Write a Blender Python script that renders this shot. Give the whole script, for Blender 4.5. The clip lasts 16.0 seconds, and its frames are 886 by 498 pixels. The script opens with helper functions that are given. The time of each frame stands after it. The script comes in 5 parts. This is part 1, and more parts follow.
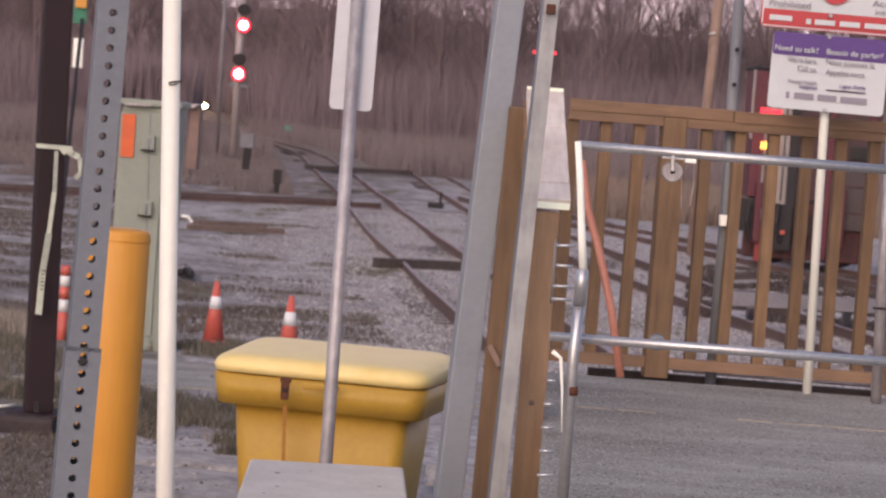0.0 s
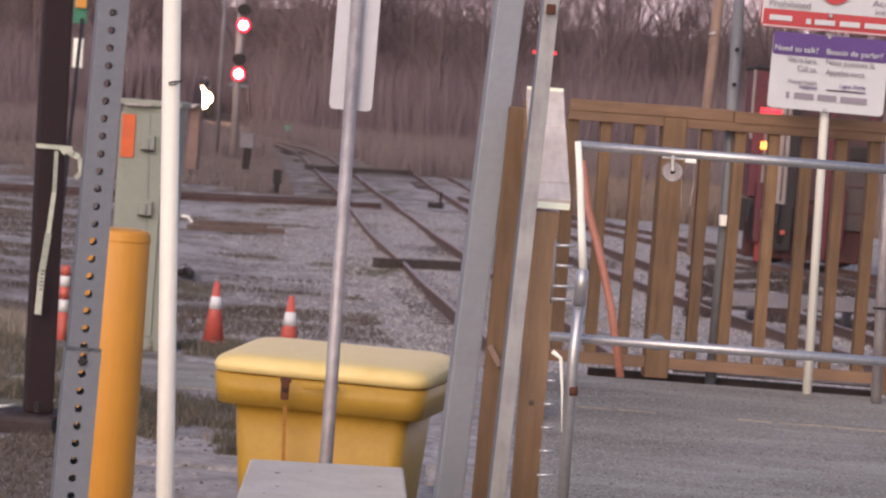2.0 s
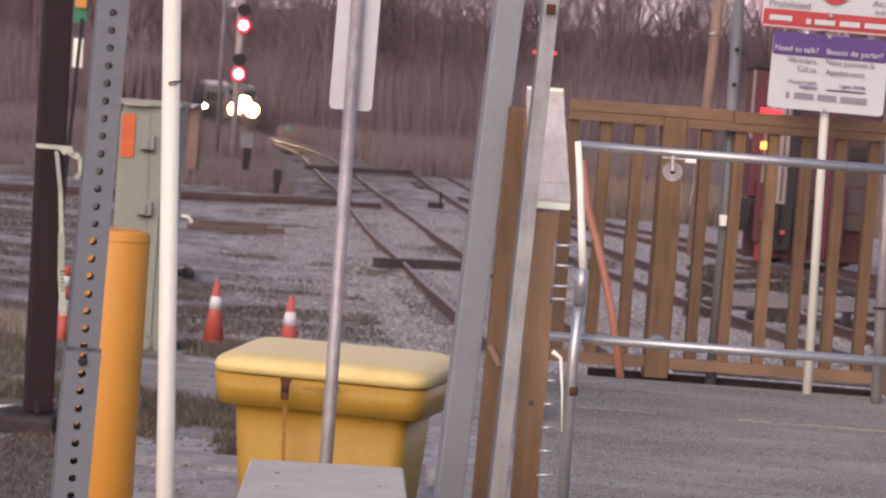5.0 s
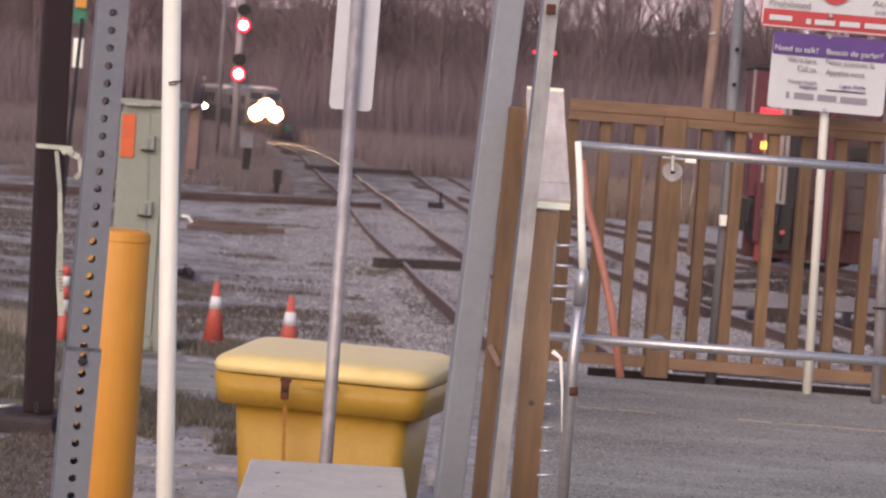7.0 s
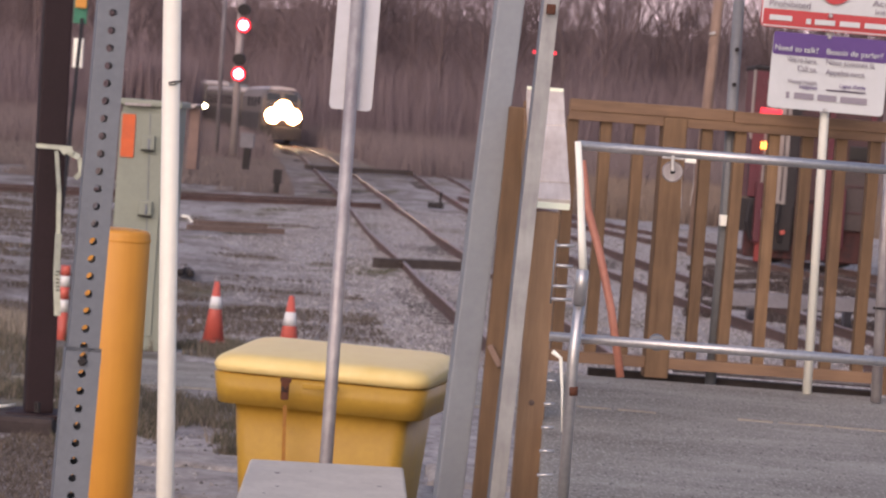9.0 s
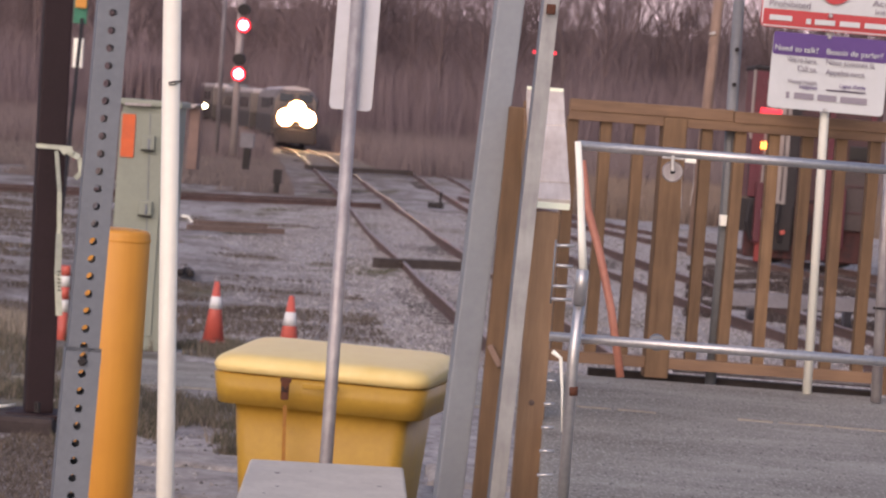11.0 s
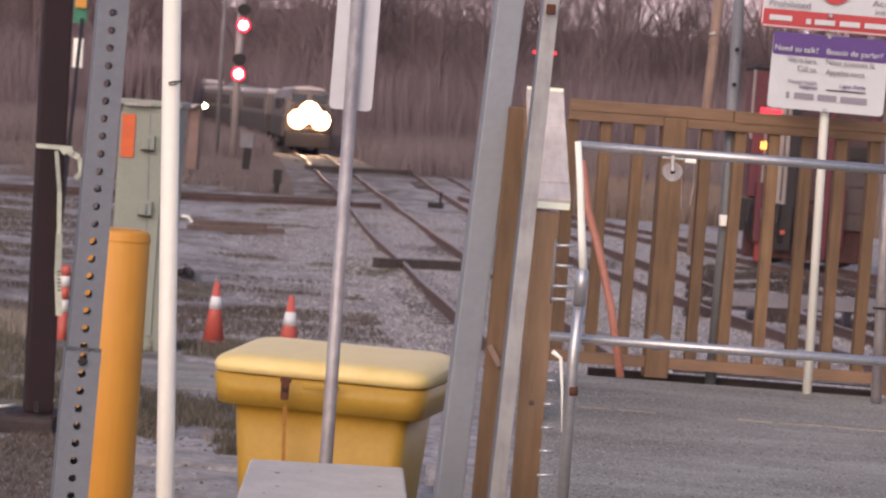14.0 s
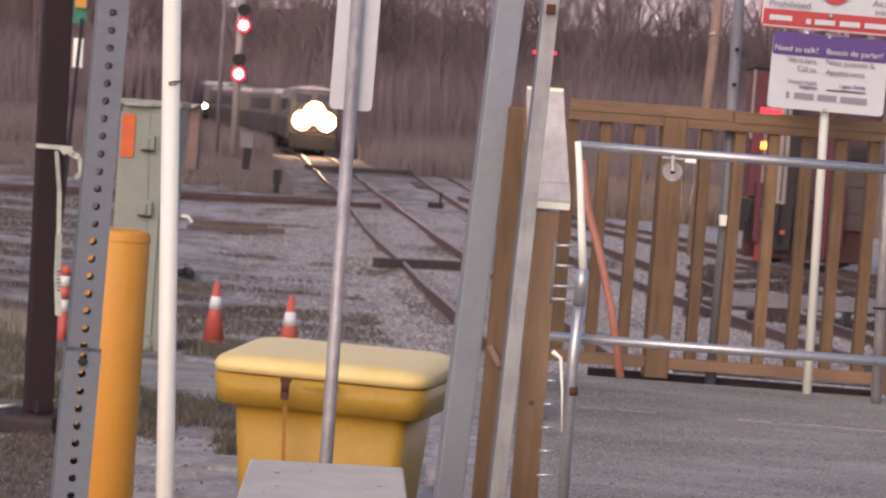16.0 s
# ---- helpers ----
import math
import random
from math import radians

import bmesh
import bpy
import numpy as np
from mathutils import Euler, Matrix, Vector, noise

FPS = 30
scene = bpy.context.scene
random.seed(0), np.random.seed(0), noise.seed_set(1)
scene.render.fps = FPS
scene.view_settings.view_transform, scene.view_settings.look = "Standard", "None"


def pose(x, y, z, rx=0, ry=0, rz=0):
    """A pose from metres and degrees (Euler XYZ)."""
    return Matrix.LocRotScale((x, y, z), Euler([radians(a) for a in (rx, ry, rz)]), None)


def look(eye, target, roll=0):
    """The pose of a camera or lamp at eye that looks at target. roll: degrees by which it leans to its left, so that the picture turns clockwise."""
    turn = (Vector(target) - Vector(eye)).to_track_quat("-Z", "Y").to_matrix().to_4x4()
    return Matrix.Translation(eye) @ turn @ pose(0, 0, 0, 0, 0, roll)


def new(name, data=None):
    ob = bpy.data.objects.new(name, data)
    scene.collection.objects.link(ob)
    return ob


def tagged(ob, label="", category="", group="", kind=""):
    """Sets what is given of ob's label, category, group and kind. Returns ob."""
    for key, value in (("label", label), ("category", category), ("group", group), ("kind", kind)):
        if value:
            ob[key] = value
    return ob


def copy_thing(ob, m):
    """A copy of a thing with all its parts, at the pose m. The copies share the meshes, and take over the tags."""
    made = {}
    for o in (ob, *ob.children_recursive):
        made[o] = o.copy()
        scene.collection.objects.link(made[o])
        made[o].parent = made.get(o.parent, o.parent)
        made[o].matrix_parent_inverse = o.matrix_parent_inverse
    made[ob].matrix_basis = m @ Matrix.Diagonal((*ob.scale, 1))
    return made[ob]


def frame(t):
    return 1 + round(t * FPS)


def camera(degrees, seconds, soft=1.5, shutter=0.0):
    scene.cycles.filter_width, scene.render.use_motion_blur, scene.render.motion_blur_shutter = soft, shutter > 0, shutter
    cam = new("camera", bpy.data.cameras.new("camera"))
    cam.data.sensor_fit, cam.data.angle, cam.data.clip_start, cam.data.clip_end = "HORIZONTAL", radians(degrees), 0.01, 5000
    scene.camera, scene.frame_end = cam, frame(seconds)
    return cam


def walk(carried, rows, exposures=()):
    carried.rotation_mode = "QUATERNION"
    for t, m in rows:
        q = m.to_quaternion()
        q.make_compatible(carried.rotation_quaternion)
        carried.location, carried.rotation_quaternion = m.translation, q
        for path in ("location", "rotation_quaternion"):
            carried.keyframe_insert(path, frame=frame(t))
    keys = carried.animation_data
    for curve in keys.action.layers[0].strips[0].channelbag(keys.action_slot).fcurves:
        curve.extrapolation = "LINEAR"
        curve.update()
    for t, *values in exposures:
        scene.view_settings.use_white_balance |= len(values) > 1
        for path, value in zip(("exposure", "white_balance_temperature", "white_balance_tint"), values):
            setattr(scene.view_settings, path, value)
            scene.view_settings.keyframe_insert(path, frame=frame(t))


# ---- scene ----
cam = camera(20, 16.0, soft=2.1)
cam.data.dof.use_dof, cam.data.dof.focus_distance, cam.data.dof.aperture_fstop = True, 5.6, 16.0
EV = 0.03
EYE = look((0.0, 0.0, 2.76), (0.0, 10.0, 2.2262), 4.3)
walk(cam, [(0.0, EYE), (16.0, EYE)], [(0.0, EV, 6680, 24.5), (16.0, EV, 6680, 24.5)])

# ---- light: low, veiled evening light from behind the camera ----
world = bpy.data.worlds.new("evening_sky")
scene.world = world
world.use_nodes = True
wn = world.node_tree.nodes
sky = wn.new("ShaderNodeTexSky")
sky.sky_type = "NISHITA"
sky.sun_disc = False
sky.sun_elevation = radians(28)
sky.sun_rotation = radians(200)
sky.air_density, sky.dust_density, sky.ozone_density = 1.0, 2.5, 1.0
world.node_tree.links.new(sky.outputs[0], wn["Background"].inputs[0])
wn["Background"].inputs[1].default_value = 0.15
sun = new("sun", bpy.data.lights.new("sun", "SUN"))
sun.data.energy, sun.data.angle, sun.data.color = 0.92, radians(80), (1.0, 0.91, 0.86)
sun.matrix_world = look((-12.0, -33.0, 32.0), (0, 0, 0))


# ---- materials ----
def nodes_of(name):
    m = bpy.data.materials.new(name)
    m.use_nodes = True
    t = m.node_tree
    return m, t, t.nodes["Principled BSDF"]


def add(t, kind, **values):
    n = t.nodes.new(kind)
    for k, v in values.items():
        n.inputs[k].default_value = v
    return n


def noise_on(t, coord, scale, detail=6.0, stretch=None):
    n = add(t, "ShaderNodeTexNoise", Scale=scale, Detail=detail, Roughness=0.62)
    if stretch:
        mp = add(t, "ShaderNodeMapping", Scale=stretch)
        t.links.new(coord, mp.inputs["Vector"])
        coord = mp.outputs[0]
    t.links.new(coord, n.inputs["Vector"])
    return n


def ramp(t, fac, stops):
    r = t.nodes.new("ShaderNodeValToRGB")
    while len(r.color_ramp.elements) < len(stops):
        r.color_ramp.elements.new(0.5)
    for e, (p, c) in zip(r.color_ramp.elements, stops):
        e.position, e.color = p, (*c, 1)
    t.links.new(fac, r.inputs[0])
    return r


def mix(t, fac, a, b, blend="MIX"):
    m = t.nodes.new("ShaderNodeMix")
    m.data_type, m.blend_type = "RGBA", blend
    for sock, v in ((m.inputs[0], fac), (m.inputs[6], a), (m.inputs[7], b)):
        if hasattr(v, "links"):
            t.links.new(v, sock)
        else:
            sock.default_value = v if not isinstance(v, tuple) else (*v, 1)
    return m.outputs[2]


def surface(name, base, dark, rough=0.6, metal=0.0, grain=60.0, blotch=3.0, bump=0.15, stretch=None, blotch_amount=0.5, vary=0.0, space="Object"):
    """A worn surface: fine grain and wide blotches between two colours, uneven gloss and relief."""
    m, t, b = nodes_of(name)
    co = t.nodes.new("ShaderNodeTexCoord").outputs[space]
    fine = noise_on(t, co, grain, 5.0, stretch)
    wide = noise_on(t, co, blotch, 4.0)
    r1 = ramp(t, fine.outputs[0], [(0.3, dark), (0.7, base)])
    r2 = ramp(t, wide.outputs[0], [(0.38, dark), (0.62, base)])
    col = mix(t, blotch_amount, r1.outputs[0], r2.outputs[0])
    if vary:
        oi = t.nodes.new("ShaderNodeObjectInfo")
        mr = add(t, "ShaderNodeMapRange", **{"To Min": 1.0 - vary, "To Max": 1.0 + vary})
        t.links.new(oi.outputs["Random"], mr.inputs[0])
        hs = t.nodes.new("ShaderNodeHueSaturation")
        t.links.new(mr.outputs[0], hs.inputs["Value"])
        t.links.new(col, hs.inputs["Color"])
        col = hs.outputs[0]
    t.links.new(col, b.inputs["Base Color"])
    rr = add(t, "ShaderNodeMapRange", **{"To Min": max(0.05, rough - 0.12), "To Max": min(1.0, rough + 0.12)})
    t.links.new(wide.outputs[0], rr.inputs[0])
    t.links.new(rr.outputs[0], b.inputs["Roughness"])
    b.inputs["Metallic"].default_value = metal
    if bump:
        bp = add(t, "ShaderNodeBump", Strength=bump, Distance=0.004)
        t.links.new(fine.outputs[0], bp.inputs["Height"])
        t.links.new(bp.outputs[0], b.inputs["Normal"])
    return m


def glow(name, color, strength):
    m, t, b = nodes_of(name)
    b.inputs["Base Color"].default_value = (*color, 1)
    b.inputs["Emission Color"].default_value = (*color, 1)
    b.inputs["Emission Strength"].default_value = strength
    return m


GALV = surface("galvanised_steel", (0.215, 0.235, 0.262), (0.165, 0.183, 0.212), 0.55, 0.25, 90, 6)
MAST_PALE = surface("pale_weathered_mast_paint", (0.40, 0.345, 0.335), (0.29, 0.245, 0.24), 0.65, 0, 20, 2, stretch=(1, 1, 0.2))
MAST_STEEL = surface("weathered_mast_steel", (0.23, 0.205, 0.215), (0.15, 0.13, 0.14), 0.65, 0.1, 20, 2, stretch=(1, 1, 0.2))
GALV_PALE = surface("pale_galvanised_steel", (0.48, 0.46, 0.46), (0.26, 0.23, 0.245), 0.45, 0.3, 50, 9, stretch=(1, 1, 0.2))
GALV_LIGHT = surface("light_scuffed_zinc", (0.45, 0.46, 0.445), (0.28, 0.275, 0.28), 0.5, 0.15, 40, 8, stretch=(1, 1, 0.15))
PIPE = surface("galvanised_pipe", (0.62, 0.62, 0.62), (0.42, 0.42, 0.44), 0.36, 0.7, 80, 5)
DULL_ZINC = surface("dull_zinc_pole", (0.235, 0.245, 0.26), (0.175, 0.18, 0.195), 0.6, 0.1, 40, 3, bump=0.05)
POST_GREY = surface("grey_painted_steel", (0.30, 0.325, 0.35), (0.25, 0.27, 0.30), 0.55, 0.1, 40, 2.5, bump=0.05)
WHITE = surface("white_plastic", (0.97, 0.97, 0.88), (0.92, 0.92, 0.82), 0.4, 0.0, 40, 4, bump=0.03)
POLE_CREAM = surface("cream_plastic_pole", (0.87, 0.84, 0.74), (0.80, 0.77, 0.67), 0.45, 0.0, 30, 3, bump=0.03)
SIGN_BACK = surface("aluminium_sheet", (0.52, 0.54, 0.60), (0.45, 0.47, 0.53), 0.42, 0.35, 30, 4, bump=0.02)
YELLOW_POST = surface("yellow_plastic_sleeve", (0.66, 0.30, 0.04), (0.58, 0.25, 0.035), 0.5, 0, 60, 5, bump=0.04, stretch=(1, 1, 0.1))
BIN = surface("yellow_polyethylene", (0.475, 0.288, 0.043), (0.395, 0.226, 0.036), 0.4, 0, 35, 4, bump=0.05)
# Lid yellow lightened: the sky's reflection on its top is put into the colour.
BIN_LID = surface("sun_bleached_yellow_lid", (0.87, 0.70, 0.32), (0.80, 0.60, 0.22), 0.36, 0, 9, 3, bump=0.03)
for skin in (BIN, BIN_LID):
    skin.node_tree.nodes["Principled BSDF"].inputs["Specular IOR Level"].default_value = 0.25
RUST = surface("rust", (0.15, 0.05, 0.024), (0.065, 0.025, 0.015), 0.85, 0, 80, 20)
DARK = surface("dark_gap", (0.03, 0.025, 0.025), (0.015, 0.012, 0.012), 0.8, 0, 50, 8)
BROWN_STEEL = surface("dark_brown_painted_steel", (0.031, 0.017, 0.02), (0.02, 0.011, 0.013), 0.65, 0, 40, 3, bump=0.06)
BROWN_STEEL.node_tree.nodes["Principled BSDF"].inputs["Specular IOR Level"].default_value = 0.28
CONCRETE = surface("concrete", (0.46, 0.44, 0.42), (0.34, 0.32, 0.31), 0.85, 0, 70, 5, bump=0.3)
PALE_CONCRETE = surface("pale_concrete", (0.69, 0.645, 0.565), (0.54, 0.50, 0.435), 0.85, 0, 45, 7, bump=0.3)
PAVING = surface("dirty_concrete_paving", (0.50, 0.46, 0.43), (0.17, 0.15, 0.138), 0.9, 0, 20, 4.5, bump=1.0, blotch_amount=0.5, vary=0.1)
CONCRETE_DARK = surface("stained_concrete", (0.22, 0.19, 0.17), (0.13, 0.11, 0.10), 0.9, 0, 40, 4, bump=0.4)
FOOTING = surface("dark_stained_footing", (0.075, 0.058, 0.055), (0.04, 0.03, 0.03), 0.9, 0, 40, 4, bump=0.4)
CABINET = surface("grey_green_enamel", (0.28, 0.305, 0.25), (0.23, 0.255, 0.215), 0.5, 0, 30, 2, bump=0.03)
ORANGE = surface("orange_plastic", (0.62, 0.115, 0.08), (0.50, 0.11, 0.085), 0.5, 0, 40, 6, bump=0.05)
STICKER = surface("orange_sticker", (0.72, 0.13, 0.03), (0.55, 0.10, 0.03), 0.5, 0, 40, 9, bump=0.0)
SALMON = surface("faded_orange_rod", (0.64, 0.27, 0.185), (0.52, 0.20, 0.135), 0.5, 0, 40, 5, bump=0.03)
REFLECT = surface("white_reflective_band", (0.80, 0.80, 0.78), (0.66, 0.66, 0.66), 0.4, 0, 60, 6, bump=0.02)
WOOD = surface("brown_stained_lumber", (0.32, 0.20, 0.114), (0.185, 0.112, 0.064), 0.7, 0, 45, 4, bump=0.25, stretch=(1, 1, 0.09), blotch_amount=0.35, vary=0.18)
# Darker copy of the stained lumber, for railing uprights and far stair post.
WOOD_DARK = surface("weathered_brown_baluster", (0.25, 0.15, 0.08), (0.132, 0.078, 0.042), 0.75, 0, 45, 4, bump=0.3, stretch=(1, 1, 0.09), blotch_amount=0.35, vary=0.2)
WOOD_RAIL = surface("brown_stained_rail", (0.295, 0.178, 0.105), (0.165, 0.097, 0.058), 0.7, 0, 45, 4, bump=0.25, stretch=(0.09, 1, 1), blotch_amount=0.35, vary=0.12)
NOSING = surface("pale_green_reflective_strip", (0.90, 0.96, 0.80), (0.80, 0.88, 0.70), 0.4, 0, 30, 5, bump=0)
WOOD_PALE = surface("bleached_lumber", (0.74, 0.68, 0.63), (0.50, 0.43, 0.385), 0.75, 0, 50, 5, bump=0.3, stretch=(1, 0.15, 0.15))
RAIL_TOP = surface("polished_rail_steel", (0.20, 0.125, 0.10), (0.09, 0.056, 0.046), 0.33, 0.85, 30, 0.9, bump=0.25)
RUSTY_TOP = surface("worn_rail_top", (0.34, 0.255, 0.23), (0.15, 0.105, 0.095), 0.42, 0.4, 40, 1.0)
RAIL_WEB = surface("rusty_rail_steel", (0.16, 0.10, 0.088), (0.085, 0.053, 0.047), 0.85, 0, 30, 2)
TIE = surface("creosoted_timber", (0.075, 0.058, 0.052), (0.035, 0.027, 0.025), 0.9, 0, 20, 2, vary=0.2)
OLD_TIE = surface("weathered_brown_tie", (0.19, 0.135, 0.115), (0.10, 0.07, 0.06), 0.95, 0, 12, 2)
# Bark lightened: the haze before the wood is put into its colour.
BARK = surface("grey_bark", (0.205, 0.152, 0.155), (0.145, 0.106, 0.11), 0.95, 0, 8, 0.7, bump=0.3, vary=0.25)
SHED_WOOD = surface("red_brown_boards", (0.25, 0.165, 0.145), (0.17, 0.115, 0.10), 0.85, 0, 20, 2, stretch=(1, 1, 0.1))
POLE_WOOD = surface("weathered_pole_timber", (0.32, 0.22, 0.17), (0.20, 0.13, 0.10), 0.85, 0, 20, 2, stretch=(1, 1, 0.1))
PURPLE = surface("purple_vinyl", (0.105, 0.047, 0.225), (0.088, 0.038, 0.20), 0.45, 0, 30, 4, bump=0.0)
SIGN_RED = surface("red_vinyl", (0.52, 0.052, 0.06), (0.46, 0.043, 0.05), 0.45, 0, 30, 4, bump=0.0)
SIGN_WHITE = surface("white_sign_face", (0.60, 0.625, 0.645), (0.545, 0.57, 0.59), 0.4, 0, 30, 4, bump=0.0)
GREY_INK = surface("faded_grey_ink", (0.29, 0.262, 0.31), (0.235, 0.212, 0.26), 0.6, 0, 30, 4, bump=0.0)
INK = surface("grey_ink", (0.10, 0.08, 0.13), (0.08, 0.06, 0.10), 0.6, 0, 30, 4, bump=0.0)
RED_PAINT = surface("faded_red_paint", (0.125, 0.02, 0.034), (0.075, 0.014, 0.022), 0.55, 0, 12, 1.2, bump=0.1)
BLACK_STEEL = surface("sooty_black_steel", (0.03, 0.024, 0.026), (0.014, 0.011, 0.013), 0.7, 0, 10, 2)
CAR_GREY = surface("dusty_grey_panel", (0.08, 0.06, 0.058), (0.045, 0.033, 0.033), 0.7, 0, 14, 2)
MAROON = surface("sooty_maroon_paint", (0.075, 0.03, 0.033), (0.042, 0.02, 0.023), 0.65, 0, 12, 1.5, bump=0.1)
CAR_RED = surface("bright_red_enamel", (0.30, 0.035, 0.03), (0.17, 0.022, 0.02), 0.5, 0, 10, 2, bump=0.1)
CAR_PALE = surface("pale_dusty_enamel", (0.34, 0.30, 0.28), (0.24, 0.20, 0.19), 0.7, 0, 14, 2, stretch=(1, 1, 0.2))
RUSTY_FRAME = surface("rust_and_soot_steel", (0.10, 0.03, 0.028), (0.018, 0.011, 0.013), 0.8, 0, 5, 3.5, bump=0.2, stretch=(1, 1, 0.4))
BEAM_GREY = surface("weathered_grey_beam", (0.215, 0.205, 0.225), (0.14, 0.13, 0.142), 0.8, 0, 14, 2)
TRAIN_BODY = surface("grey_green_train_paint", (0.085, 0.07, 0.066), (0.05, 0.043, 0.041), 0.5, 0, 4, 0.8)
TRAIN_SIDE = surface("weathered_grey_train_side", (0.20, 0.165, 0.15), (0.14, 0.115, 0.105), 0.5, 0, 4, 0.8)
TRAIN_ROOF = surface("pale_train_roof", (0.62, 0.55, 0.54), (0.46, 0.40, 0.40), 0.5, 0.2, 4, 0.8)
GLASS_DARK = surface("dark_window_glass", (0.02, 0.02, 0.025), (0.015, 0.015, 0.02), 0.12, 0, 4, 1, bump=0)
GREEN = surface("green_enamel", (0.02, 0.20, 0.12), (0.015, 0.15, 0.09), 0.5, 0, 20, 3)
TAPE = surface("white_plastic_tape", (0.55, 0.585, 0.47), (0.36, 0.385, 0.32), 0.45, 0, 30, 12, bump=0.05)
HEADLIGHT = glow("headlight_glow", (1.0, 0.74, 0.42), 100.0)
RED_GLOW = glow("red_lamp_glow", (1.0, 0.10, 0.12), 45.0)
RED_DIM = glow("dim_red_lamp_glow", (1.0, 0.04, 0.06), 1.1)
AMBER_GLOW = glow("amber_lamp_glow", (1.0, 0.36, 0.06), 4.0)
GREEN_GLOW = glow("dim_green_lamp_glow", (0.02, 0.22, 0.13), 0.5)
# Orange glow for rings that imitate the warm edge of the headlight glare.
HEADLIGHT_HALO = glow("headlight_rim_glow", (1.0, 0.42, 0.10), 3.0)
YARD_GLOW = glow("yard_lamp_glow", (1.0, 0.90, 0.45), 25.0)


def ground_material():
    """Grey ballast along the tracks, dirt and dry grass beside them."""
    m, t, b = nodes_of("ballast_dirt_and_dry_grass")
    co = t.nodes.new("ShaderNodeTexCoord").outputs["Object"]
    stones = add(t, "ShaderNodeTexVoronoi", Scale=14.0)
    t.links.new(co, stones.inputs["Vector"])
    fine = noise_on(t, co, 9.0, 8.0)
    wide = noise_on(t, co, 0.33, 5.0, (1, 0.45, 1))
    mid = noise_on(t, co, 1.7, 6.0, (0.8, 0.3, 1))
    ballast = ramp(t, stones.outputs["Color"], [(0.1, (0.235, 0.217, 0.212)), (0.9, (0.49, 0.454, 0.444))])
    dirt = ramp(t, fine.outputs[0], [(0.3, (0.075, 0.058, 0.048)), (0.7, (0.17, 0.135, 0.115))])
    grass = ramp(t, fine.outputs[0], [(0.3, (0.05, 0.055, 0.022)), (0.7, (0.16, 0.125, 0.06))])
    pos = t.nodes.new("ShaderNodeSeparateXYZ")
    t.links.new(co, pos.inputs[0])
    left = add(t, "ShaderNodeMapRange", **{"From Min": 0.0, "From Max": -4.0, "To Min": -0.03, "To Max": 0.13})
    t.links.new(pos.outputs[0], left.inputs[0])
    more = t.nodes.new("ShaderNodeMath")
    t.links.new(mid.outputs[0], more.inputs[0])
    t.links.new(left.outputs[0], more.inputs[1])
    along = add(t, "ShaderNodeMath")
    along.operation = "DIVIDE"
    t.links.new(pos.outputs[1], along.inputs[0])
    along.inputs[1].default_value = 100.0
    gravelled = ramp(t, along.outputs[0], [(0.25, (0, 0, 0)), (0.40, (0.02, 0.02, 0.02)), (0.47, (0.17, 0.17, 0.17)), (0.66, (0.15, 0.15, 0.15)), (0.74, (0, 0, 0))])
    less = t.nodes.new("ShaderNodeMath")
    less.operation = "SUBTRACT"
    t.links.new(more.outputs[0], less.inputs[0])
    t.links.new(gravelled.outputs[0], less.inputs[1])
    m1 = ramp(t, less.outputs[0], [(0.42, (0, 0, 0)), (0.70, (0.9, 0.9, 0.9))])
    m2 = ramp(t, wide.outputs[0], [(0.56, (0, 0, 0)), (0.66, (1, 1, 1))])
    col = mix(t, m1.outputs[0], ballast.outputs[0], dirt.outputs[0])
    col = mix(t, m2.outputs[0], col, grass.outputs[0])
    sep = t.nodes.new("ShaderNodeSeparateXYZ")
    t.links.new(co, sep.inputs[0])
    far = add(t, "ShaderNodeMapRange", **{"From Min": 95.0, "From Max": 150.0})
    t.links.new(sep.outputs[1], far.inputs[0])
    brush = ramp(t, wide.outputs[0], [(0.3, (0.13, 0.095, 0.075)), (0.7, (0.24, 0.18, 0.14))])
    col = mix(t, far.outputs[0], col, brush.outputs[0])
    t.links.new(col, b.inputs["Base Color"])
    b.inputs["Roughness"].default_value = 0.95
    bp = add(t, "ShaderNodeBump", Strength=0.6, Distance=0.03)
    t.links.new(stones.outputs["Distance"], bp.inputs["Height"])
    t.links.new(bp.outputs[0], b.inputs["Normal"])
    return m


